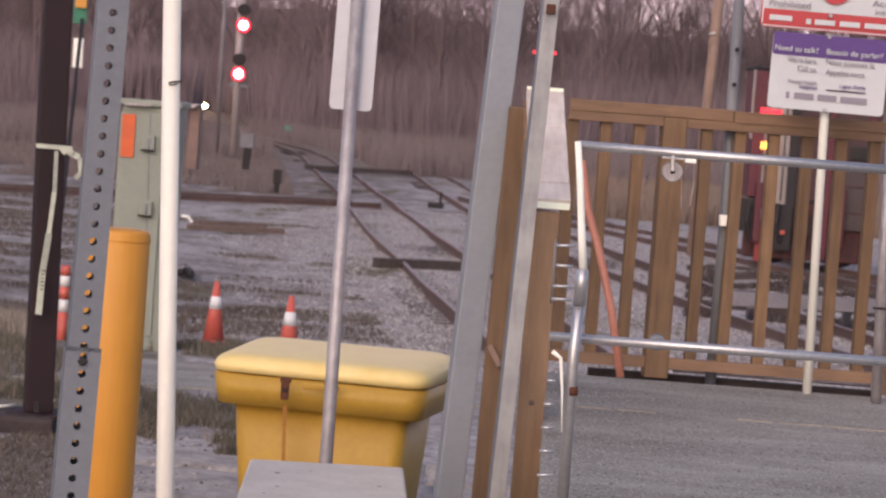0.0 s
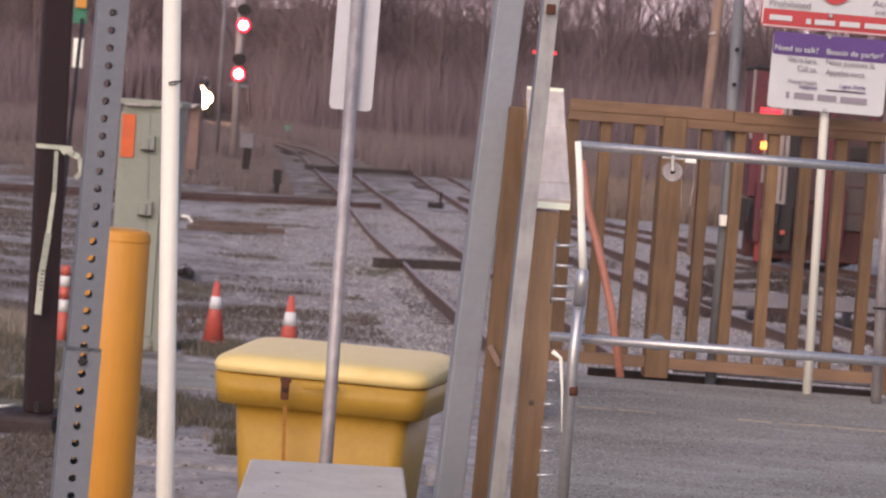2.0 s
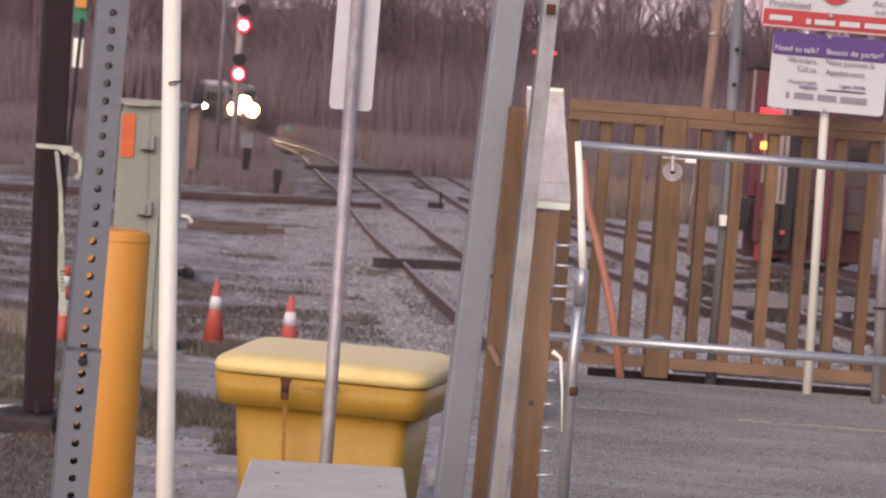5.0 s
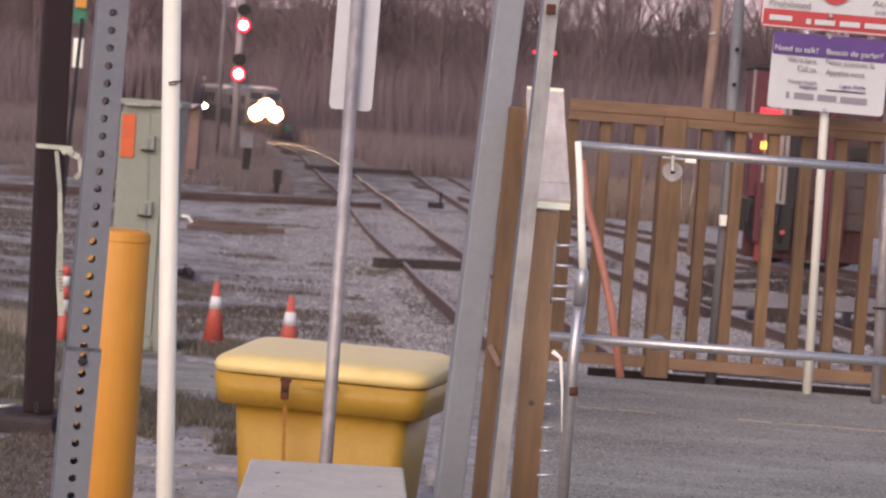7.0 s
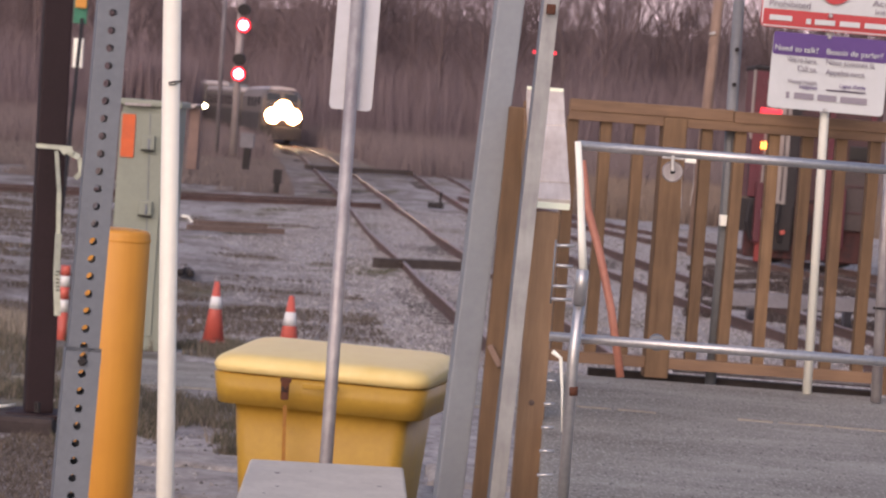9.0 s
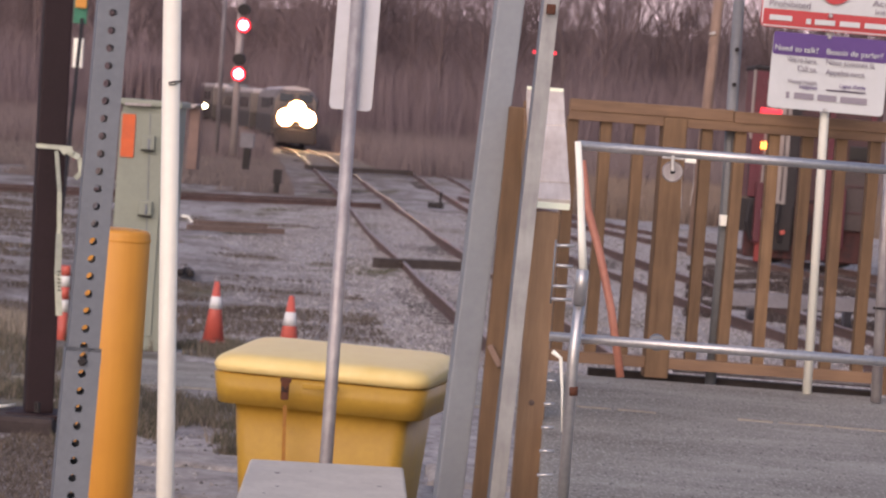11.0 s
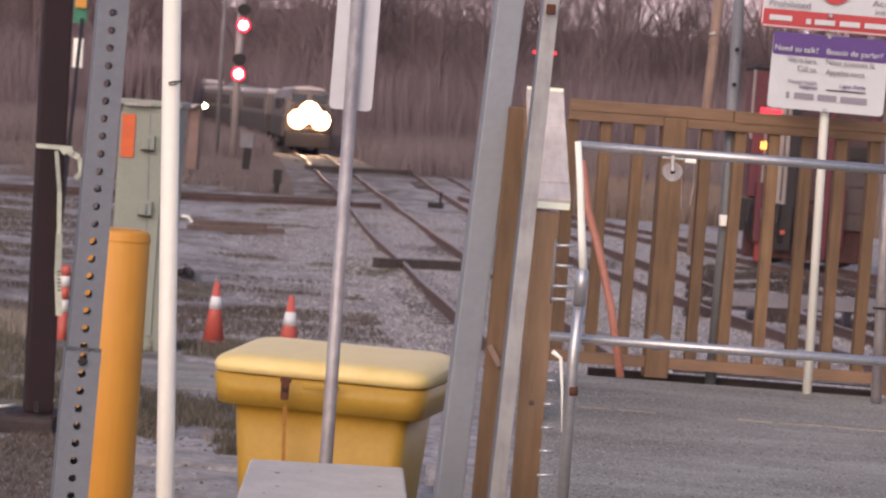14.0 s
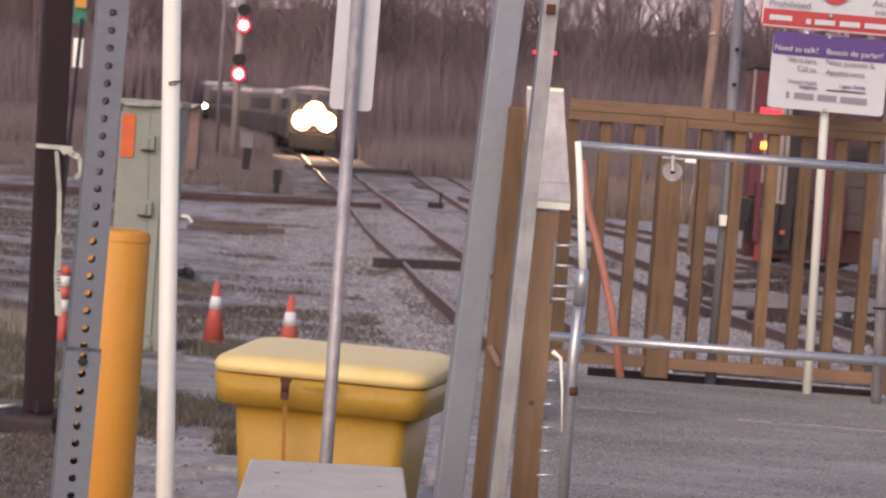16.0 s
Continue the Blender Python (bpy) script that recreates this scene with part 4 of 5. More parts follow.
def build_tape():
    """Loose end of barrier tape: three stiff lengths hanging from the knot."""
    t = thing("barrier_tape", (0, 0, 0), "loose end of white plastic barrier tape", "tape")
    for k in range(4):
        a, b = Vector((0.012 * math.sin(k * 1.4), 0, -0.24 * k)), Vector((0.012 * math.sin(k * 1.4 + 1.4), 0, -0.24 * (k + 1)))
        part("length", beam(a, b, 0.024 + 0.007 * k, 0.003, 0, side=(0.45 * (-1) ** k, -0.9, 0)), TAPE, t)
    for k in range(6):
        z = -0.70 - 0.022 * k
        part("print_bar", beam((-0.013, -0.008, z), (0.014, -0.008, z - 0.002), 0.007, 0.002, 0, side=(0, -1, 0)), DARK, t, "dark printed bar")
    return t


tape = build_tape()


def build_cone(base, scale, label):
    t = thing("traffic_cone", base, label, "traffic cone", "traffic cones")
    s = scale
    b = Vector(base)
    part("base", beam(b - Vector((0.135 * s, 0, -0.015)), b + Vector((0.135 * s, 0, 0.015)), 0.03, 0.27 * s, 0.01, side=(0, -1, 0)), ORANGE, t)
    prof = lambda z0, z1, grow: [(0.13 * s * (1 - z0) + 0.028 * s * z0 + grow, z0 * 0.71 * s), (0.13 * s * (1 - z1) + 0.028 * s * z1 + grow, z1 * 0.71 * s)]
    part("cone", lathe(prof(0.03, 1.0, 0), base, n=20), ORANGE, t, smooth=True)
    part("band", lathe(prof(0.56, 0.76, 0.003), base, n=20), REFLECT, t, "white reflective band", smooth=True)


build_cone((-2.491, 28.045, 0.020), 0.97, "orange traffic cone with a white band on the dirt")
build_cone((-1.557, 26.503, 0.020), 1.0, "orange traffic cone with a broad white band on gravel")


def build_delineator():
    t = thing("delineator_post", (-3.071, 20.500, 0.640), "orange and white striped delineator post", "delineator")
    a, b = Vector((-3.063, 20.500, 0.603)), Vector((-3.064, 20.500, 1.300))
    for k, (u, v, m) in enumerate(((0.0, 0.45, ORANGE), (0.45, 0.6, REFLECT), (0.6, 0.75, ORANGE), (0.75, 0.88, REFLECT), (0.88, 1.0, ORANGE))):
        part("band", tube([a.lerp(b, u), a.lerp(b, v)], 0.04, n=14), m, t, smooth=True)


build_delineator()

def build_pavement():
    t = thing("pavement", (-1.2, 12, 0.72), "cracked pale concrete paving beside the grit bin", "pavement", kind="structure")
    rng = random.Random(5)

    def flag(x0, x1, y0, y1, z):
        """A worn flag: an uneven top and a chipped outline."""
        bm = bmesh.new()
        nx, ny = 9, 12
        grid = []
        for j in range(ny + 1):
            row = []
            for i in range(nx + 1):
                edge = i in (0, nx) or j in (0, ny)
                x = x0 + (x1 - x0) * i / nx + (rng.uniform(-0.02, 0.02) if edge else 0)
                y = y0 + (y1 - y0) * j / ny + (rng.uniform(-0.03, 0.03) if edge else 0)
                dz = 0.016 * noise.noise((x * 3.5, y * 2.2, 1.0)) + 0.010 * noise.noise((x * 11, y * 6, 2.0))
                row.append(bm.verts.new((x, y, z + dz - (0.02 if edge else 0))))
            grid.append(row)
        for p, q in zip(grid, grid[1:]):
            for i in range(nx):
                bm.faces.new((p[i], p[i + 1], q[i + 1], q[i]))
        rim = grid[0] + [r[-1] for r in grid[1:-1]] + grid[-1][::-1] + [r[0] for r in grid[-2:0:-1]]
        low = [bm.verts.new((v.co.x, v.co.y, 0.64)) for v in rim]
        for k in range(len(rim)):
            j = (k + 1) % len(rim)
            bm.faces.new((rim[k], rim[j], low[j], low[k]))
        return bm
    y = 6.0
    while y < 14.2:
        step = min(rng.uniform(0.8, 1.4), 14.5 - y)
        x = -1.80
        while x < 0.1:
            w = rng.uniform(0.6, 1.0)
            part("slab", flag(x + 0.01, x + w - 0.01, y + 0.02, y + step - 0.02, 0.745 + rng.uniform(-0.012, 0.012)), PAVING, t, smooth=True)
            x += w
        y += step
    p = thing("path", (-4, 18.4, 0.7), "strip of grey worn asphalt path", "path", kind="structure")
    part("surface", beam((-9.0, 17.6, 0.70), (1.5, 18.6, 0.70), 0.07, 1.7, 0.01, side=(0, 1, 0)), DECKING, p)
    m = thing("painted_line", (2, 9, 1.78), "faded yellow painted line on the platform", "road marking", kind="structure")
    a, b = Vector((0.507, 8.726, 1.782)), Vector((1.603, 8.674, 1.782))
    for u, v in ((0.0, 0.11), (0.13, 0.25), (0.51, 0.62), (0.64, 0.78), (0.79, 1.0)):
        part("dash", beam(a.lerp(b, u), a.lerp(b, v), 0.006, 0.03, 0, side=(0.1, 1, 0)), FADED_LINE, m)


FADED_LINE = surface("faded_yellow_road_paint", (0.36, 0.32, 0.26), (0.22, 0.20, 0.19), 0.8, 0, 30, 9)
build_pavement()

# ---- signals and masts of the yard ----
def build_signal():
    d = 100.0
    t = thing("railway_signal", (-12.694, 146.892, -0.100), "tall railway signal mast with two red lamps lit", "railway signal")
    part("mast", tube([(-8.621, 100.000, 0.522), (-8.702, 100.000, 8.035)], 0.15, n=12), MAST_PALE, t, smooth=True)
    part("mast", tube([(-9.372, 101.000, 0.563), (-9.466, 101.000, 8.037)], 0.09, n=10), MAST_STEEL, t, smooth=True)
    for c, h in (((-8.525, 99.600, 5.684), (-8.538, 99.500, 6.303)), ((-8.590, 99.600, 3.757), (-8.600, 99.500, 4.335))):
        c = Vector(c)
        head = part("signal_head", lathe([(0.16, -0.12), (0.30, -0.1), (0.30, 0.06), (0.2, 0.1)], c + Vector((0, 0.22, 0)), n=20, axis="y"), DARK, t)
        part("lens", lathe([(0.19, -0.02), (0.19, 0.03), (0.10, 0.07)], c, n=20, axis="y"), RED_GLOW, head, "lit red lens")
        # Glowing ring added for the red halo round the lit lens.
        part("lens_rim", lathe([(0.26, -0.02), (0.29, 0.0), (0.26, 0.02)], c + Vector((0, 0.03, 0)), n=20, axis="y"), RED_DIM, head, "red glowing ring standing in for the lamp's halo")
        part("hood", tube([Vector(h) + Vector((0, 0.5, 0)), Vector(h) + Vector((0, -0.2, -0.02))], 0.24, n=12), DARK, head, "black lens hood")
    part("cross_arm", beam((-8.975, 100.000, 3.308), (-8.187, 100.000, 3.300), 0.12, 0.2, 0.02), GALV, t)


build_signal()


def build_yard_lamp():
    t = thing("yard_shed", (-8.909, 85.000, 0.988), "small weathered trackside shed with a lamp", "shed")
    part("wall", beam((-8.769, 86.000, 0.248), (-8.759, 86.000, 2.322), 0.36, 0.8, 0.03), SHED_WOOD, t)
    part("roof", beam((-9.459, 86.000, 2.366), (-8.689, 86.000, 2.424), 0.12, 1.5, 0.03), TRAIN_ROOF, t, "pale roof")
    part("lamp", lathe([(0.06, -0.05), (0.085, 0.0), (0.06, 0.08)], (-8.329, 84.500, 2.445), n=14, axis="y"), YARD_GLOW, t, "lit yellow lamp")
    part("lamp_arm", beam((-8.698, 84.800, 2.380), (-8.358, 84.800, 2.444), 0.06, 0.3, 0.01), DARK, t)


build_yard_lamp()


def build_small_yard_things():
    t = thing("dwarf_signal", (-5.324, 78.370, 0.000), "small dark dwarf signal on a short post", "dwarf signal")
    part("post", tube([(-4.902, 72.000, 0.158), (-4.893, 72.000, 0.484)], 0.08, n=10), DARK, t)
    part("head", beam((-4.889, 72.000, 0.419), (-4.886, 72.000, 0.842), 0.24, 0.25, 0.04), DARK, t)
    t = thing("relay_box", (-7.977, 100.300, 0.000), "low grey relay box on legs", "relay box")
    part("box", beam((-7.677, 95.000, 0.950), (-7.667, 95.000, 1.50), 0.52, 0.5, 0.03), BEAM_GREY, t)
    part("leg", beam((-7.683, 95.000, 0.136), (-7.656, 95.000, 0.952), 0.26, 0.3, 0.02), DARK, t)
    t = thing("switch_stand", (-0.250, 75.718, 0.000), "low black switch stand beside the siding", "switch stand")
    part("base", beam((-0.560, 76.000, 0.001), (-0.080, 76.000, 0.003), 0.16, 0.4, 0.03), DARK, t)
    part("lever", tube([(-0.187, 76.000, 0.046), (-0.181, 76.000, 0.424)], 0.04, n=8), DARK, t)
    t = thing("far_signal", (-12.70, 196.0, -0.1), "distant green dwarf signal lamp beyond the bend", "signal")
    part("post", tube([(-12.70, 196.0, -0.1), (-12.73, 196.0, 0.62)], 0.09, n=8), DARK, t)
    part("lamp", lathe([(0.18, -0.05), (0.25, 0.1), (0.2, 0.3)], (-12.73, 195.8, 0.80), n=14, axis="y"), GREEN_GLOW, t, "dim green lamp")
    t = thing("crossing_flasher", (5.648, 147.848, 0.000), "pair of far red warning lamps on a mast", "warning light")
    part("mast", tube([(4.410, 120.000, -0.034), (4.275, 120.000, 6.969)], 0.09, n=8), DARK, t)
    part("arm", beam((3.587, 120.000, 6.084), (4.667, 120.000, 6.084), 0.08, 0.1, 0.01), DARK, t)
    for p in ((3.634, 119.700, 6.053), (4.603, 119.700, 6.058)):
        part("lamp", lathe([(0.07, -0.03), (0.09, 0.0), (0.07, 0.06)], p, n=14, axis="y"), RED_DIM, t, "lit red lamp")
    t = thing("road_sign", (-6.721, 45.000, 3.714), "far green and yellow sign on a mast", "sign")
    part("panel", beam((-6.773, 45.000, 3.892), (-6.768, 45.000, 4.417), 0.24, 0.03, 0.005), GREEN, t)
    part("yellow_panel", beam((-6.757, 44.900, 4.171), (-6.753, 44.900, 4.413), 0.2, 0.03, 0.005), YELLOW_POST, t)
    part("mast", tube([(-5.746, 37.413, 0.000), (-6.746, 45.100, 4.019)], 0.035, n=8), DARK, t)
    part("white_box", beam((-6.746, 44.900, 3.105), (-6.751, 44.900, 3.628), 0.17, 0.12, 0.01), WHITE, t)


build_small_yard_things()


def build_right_poles():
    t = thing("steel_pole", (1.113, 10.07, 1.735), "galvanised steel pole with bolts and a pale clamp", "pole")
    part("pole", tube([(1.113, 10.07, 1.735), (1.118, 10.07, 2.423), (1.103, 10.07, 3.35)], 0.0225, n=18), DULL_ZINC, t, smooth=True)
    part("clamp", beam((1.116, 10.035, 2.400), (1.115, 10.035, 2.445), 0.047, 0.05, 0.005), WHITE, t, "white clamp")
    for z in (3.105, 2.965):
        part("bolt", lathe([(0.009, -0.004), (0.009, 0.004)], (1.108, 10.040, z), n=8, axis="y"), DARK, t)
    t = thing("utility_pole", (5.86, 60.0, -0.1), "tall weathered wooden utility pole beyond the tracks", "utility pole")
    part("pole", tube([(5.93, 60.0, -0.25), (6.02, 60.0, 3.1), (6.12, 60.0, 7.0)], 0.13, n=12), POLE_WOOD, t, smooth=True)
    part("step", tube([(5.93, 59.850, 5.140), (6.06, 59.850, 5.177)], 0.03, n=6), PIPE, t)
    t = thing("steel_pole", (1.703, 9.600, 1.801), "thin lilac-grey steel pole at the platform edge", "pole")
    part("pole", tube([(1.700, 9.600, 1.786), (1.681, 9.600, 2.420), (1.674, 9.600, 2.809)], 0.021, n=16), GALV_PALE, t, smooth=True)
    part("cable_clip", tube([(1.653, 9.570, 2.148), (1.712, 9.570, 2.148)], 0.004, n=6), DARK, t)
    t = thing("marker_rod", (0.731, 9.750, 1.793), "faded orange plastic marker rod leaning on the railing", "marker rod")
    part("rod", tube([(0.725, 9.72, 1.795), (0.669, 9.76, 2.06), (0.613, 9.80, 2.263), (0.554, 9.85, 2.434), (0.518, 9.87, 2.62)], 0.0158, n=12), SALMON, t, smooth=True)


build_right_poles()


def build_rail_car():
    """A red rail car standing beyond the railing, seen end-on through the balusters."""
    d = 56.0
    x0 = Vector((6.619, 56.000, 2.051)).x
    t = thing("rail_car", (x0 + 1.5, d, 0.0), "old red rail car standing on the yard track", "rail car")
    zt = Vector((6.600, 56.000, 4.291)).z
    z1 = Vector((6.833, 56.000, 1.436)).z
    part("end_wall", beam((x0 + 1.5, d + 0.2, z1), (x0 + 1.5, d + 0.2, zt), 2.9, 0.2, 0.04), MAROON, t)
    part("corner_panel", beam((x0 + 0.36, d + 0.08, z1 + 0.02), (x0 + 0.36, d + 0.08, zt - 0.04), 0.6, 0.05, 0.02), RED_PAINT, t, "faded red corner panel")
    part("side_wall", beam((x0 + 0.16, d + 1.1, z1), (x0 + 0.16, d + 1.1, zt), 0.2, 1.6, 0.04), RED_PAINT, t)
    part("side_wall", beam((x0 + 2.85, d + 1.1, z1), (x0 + 2.85, d + 1.1, zt), 0.2, 1.6, 0.04), RED_PAINT, t)
    part("roof", beam((x0 + 0.02, d + 1.0, zt + 0.04), (x0 + 3.0, d + 1.0, zt + 0.04), 0.10, 1.9, 0.05), BLACK_STEEL, t)
    part("corner_strip", beam((x0 + 0.02, d + 0.05, z1 + 1.3), (x0 + 0.02, d + 0.05, zt - 0.02), 0.055, 0.05, 0.01), CAR_PALE, t, "pale corner strip")
    part("end_door", beam((7.22, d + 0.07, 1.33), (7.22, d + 0.07, zt - 0.2), 0.62, 0.05, 0.02), CAR_PALE, t, "pale grey end door")
    for x in (7.02, 7.22, 7.42):
        part("door_rib", beam((x, d + 0.035, 1.40), (x, d + 0.035, zt - 0.3), 0.035, 0.03, 0.008), CAR_GREY, t)
    # Solid black plate in place of the shade inside a recess.
    part("end_recess", beam((7.64, d + 0.07, 0.4), (7.64, d + 0.07, zt - 0.3), 0.22, 0.04, 0.01), BLACK_STEEL, t, "black plate for the dark of a recess")
    part("red_stile", beam((6.90, d + 0.06, 0.9), (6.90, d + 0.06, zt - 0.2), 0.10, 0.05, 0.01), RED_PAINT, t, "red upright strip")
    # Both openings are black plates that stand in for their dark insides.
    part("opening", beam((6.72, d + 0.02, 0.68), (6.72, d + 0.02, 1.42), 0.36, 0.08, 0.02), BLACK_STEEL, t, "black plate for the dark of the step opening")
    part("opening", beam((7.50, d + 0.02, 0.30), (7.50, d + 0.02, 1.32), 0.42, 0.08, 0.02), BLACK_STEEL, t, "black plate for the dark of the coupler opening")
    part("end_window", beam((9.09, d + 0.07, 2.42), (9.09, d + 0.07, 2.74), 0.44, 0.04, 0.02), GLASS_DARK, t)
    part("grey_panel", beam((9.06, d + 0.09, 0.85), (9.06, d + 0.09, 2.30), 0.50, 0.06, 0.02), CAR_GREY, t, "dusty grey steel panel")
    for z in (1.25, 1.84):
        part("panel_strap", beam((8.82, d + 0.05, z), (9.30, d + 0.05, z), 0.05, 0.03, 0.01), MAROON, t)
    for x in (8.45, 9.36):
        part("red_stile", beam((x, d + 0.05, 0.15), (x, d + 0.05, zt - 0.2), 0.13, 0.06, 0.02), RED_PAINT, t, "red upright strip")
    part("frame", beam((x0 + 1.5, d + 1.1, z1 - 0.45), (x0 + 1.5, d + 1.1, z1 - 0.02), 2.4, 1.5, 0.04), BLACK_STEEL, t)
    part("truck_frame", beam((x0 + 1.45, d + 0.35, 0.10), (x0 + 1.45, d + 0.35, z1 - 0.02), 2.75, 0.35, 0.05), RUSTY_FRAME, t)
    part("step_panel", beam((7.0, d + 0.0, 0.02), (7.0, d + 0.0, 0.88), 0.17, 0.08, 0.02), CAR_RED, t, "bright red step panel")
    part("junction_box", beam((6.98, d - 0.04, 0.96), (6.98, d - 0.04, 1.20), 0.24, 0.1, 0.02), GALV_PALE, t, "pale junction box")
    part("coupler", beam((x0 + 1.3, d - 0.5, 0.85), (x0 + 1.3, d + 0.3, 0.85), 0.3, 0.3, 0.05, side=(0, 0, 1)), BLACK_STEEL, t)
    for dx in (0.45, 2.3):
        part("buffer_post", beam((x0 + dx - 0.15, d - 0.05, 0.45), (x0 + dx - 0.15, d - 0.05, z1 + 0.35), 0.16, 0.2, 0.03), RED_PAINT, t)
    for dx in (-0.1, 0.55, 1.15, 1.9, 2.6):
        part("hose", tube([(x0 + dx + 0.2, d - 0.1, z1 - 0.1), (x0 + dx + 0.16, d - 0.2, 0.9), (x0 + dx + 0.28, d - 0.1, 0.5)], 0.05, n=8), BLACK_STEEL, t)
    for dy in (0.7, 1.6):
        for dx in (0.8, 2.3):
            part("wheel", lathe([(0.42, -0.06), (0.45, -0.05), (0.45, 0.06), (0.2, 0.07)], (x0 + dx, d + dy, 0.43), n=24, axis="y"), BLACK_STEEL, t)
    part("red_marker", beam((6.789, 55.800, 3.374), (7.268, 55.800, 3.348), 0.14, 0.05, 0.02), RED_DIM, t, "dim red marker lamp")
    for p, q in (((6.883, 55.800, 2.528), (6.883, 55.800, 2.691)), ((6.959, 55.800, 2.521), (6.957, 55.800, 2.697)), ((7.034, 55.800, 2.527), (7.033, 55.800, 2.690))):
        part("amber_lamp", beam(p, q, 0.052, 0.05, 0.015), AMBER_GLOW, t, "lit amber lamp")
    part("orange_tag", beam((7.36, 55.93, 0.673), (7.56, 55.93, 0.724), 0.09, 0.03, 0.01), ORANGE, t, "small orange tag")
    part("white_cover", lathe([(0.06, -0.1), (0.13, -0.06), (0.14, 0.06), (0.08, 0.12)], (9.33, 55.6, 0.07), n=12, axis="y"), WHITE, t, "small white cover")
    b = thing("guard_beam", (4.474, 38.000, 0.174), "long weathered grey beam on short posts", "guard beam")
    part("beam", beam((4.360, 38.000, 0.312), (7.035, 38.000, 0.367), 0.22, 0.12, 0.02), BEAM_GREY, b)
    for p, q in (((4.727, 38.000, 0.236), (4.786, 38.632, 0.000)), ((6.181, 38.000, 0.303), (6.277, 38.615, 0.000))):
        part("post", beam(q, p, 0.12, 0.12, 0.02), BEAM_GREY, b)


build_rail_car()

# ---- the train ----
def build_loco():
    """The approaching locomotive; its front is at the origin and it faces -y."""
    t = thing("locomotive", (0, 0, 0), "approaching dark locomotive with bright headlights lit", "locomotive")
    def shell(profile, y0, y1, nose=0.0):
        """A hull with the given (x, z) half profile, drawn in towards its front end."""
        bm = bmesh.new()
        ring = profile + [(-x, z) for x, z in profile[::-1] if x > 0]
        ends = []
        for y, k in ((y0, 1 - nose), (y0 + 0.5, 1 - nose * 0.3), (y0 + 1.1, 1.0), (y1, 1.0)):
            ends.append([bm.verts.new((x * k, y, profile[0][1] + (z - profile[0][1]) * k)) for x, z in ring])
        for p, q in zip(ends, ends[1:]):
            for k in range(len(ring)):
                j = (k + 1) % len(ring)
                bm.faces.new((p[k], p[j], q[j], q[k]))
        bm.faces.new(ends[0][::-1])
        bm.faces.new(ends[-1])
        return bm
    part("hull", shell([(1.42, 1.1), (1.46, 2.2), (1.44, 3.05), (1.2, 3.5), (0.7, 3.68), (0.0, 3.74)], 1.3, 18.0, 0.10), TRAIN_SIDE, t)
    part("skirt", beam((0, 9.6, 0.75), (0, 9.6, 2.0), 2.96, 16.4, 0.08), TRAIN_BODY, t, "dark lower side band")
    part("roof_cover", shell([(1.0, 3.60), (0.8, 3.74), (0.0, 3.84)], 1.7, 17.6, 0.05), TRAIN_ROOF, t, "pale roof")
    part("nose", beam((0, 0.8, 1.05), (0, 0.9, 2.75), 2.0, 1.5, 0.28), TRAIN_BODY, t)
    part("pilot", beam((0, 0.15, 0.25), (0, 0.15, 1.15), 2.7, 0.3, 0.08), BLACK_STEEL, t)
    part("underframe", beam((0, 9, 0.5), (0, 9, 1.0), 2.4, 17.0, 0.05), BLACK_STEEL, t)
    for x in (-0.6, 0.6):
        part("windshield", beam((x, 1.27, 2.85), (x, 1.33, 3.35), 0.9, 0.06, 0.02), GLASS_DARK, t)
        # Discs larger than real lamps, with glowing rings, to give the glare's shape.
        lamp = part("ditch_light", lathe([(0.45, -0.04), (0.50, 0.02), (0.32, 0.1)], (x * 1.12, -0.12, 1.86), n=22, axis="y"), HEADLIGHT, t, "lit white ditch light")
        part("lamp_rim", lathe([(0.51, -0.02), (0.565, 0.0), (0.51, 0.02)], (x * 1.12, -0.08, 1.86), n=22, axis="y"), HEADLIGHT_HALO, lamp, "warm glowing ring standing in for lamp glare")
        part("side_window", beam((x * 2.42, 2.6, 2.5), (x * 2.42, 2.6, 3.05), 0.05, 1.1, 0.02), GLASS_DARK, t)
        for y in (5.5, 8.5, 11.5):
            part("grille", beam((x * 2.43, y, 2.35), (x * 2.43, y, 3.0), 0.04, 1.7, 0.02), BLACK_STEEL, t, "dark side grille")
    # Headlight likewise: oversized disc and added glowing ring for its glare.
    lamp = part("headlight", lathe([(0.53, -0.04), (0.58, 0.02), (0.38, 0.1)], (0, -0.05, 2.30), n=22, axis="y"), HEADLIGHT, t, "lit white headlight")
    part("lamp_rim", lathe([(0.59, -0.02), (0.65, 0.0), (0.59, 0.02)], (0, 0.0, 2.30), n=22, axis="y"), HEADLIGHT_HALO, lamp, "warm glowing ring standing in for lamp glare")
    for y in (3, 5, 14, 16):
        for x in (-0.75, 0.75):
            w = lathe([(0.48, -0.07), (0.5, 0.0), (0.48, 0.07)], (0, 0, 0), n=20)
            bmesh.ops.transform(w, matrix=pose(x, y, 0.5, 0, 90, 0), verts=w.verts)
            part("wheel", w, BLACK_STEEL, t)
    return t


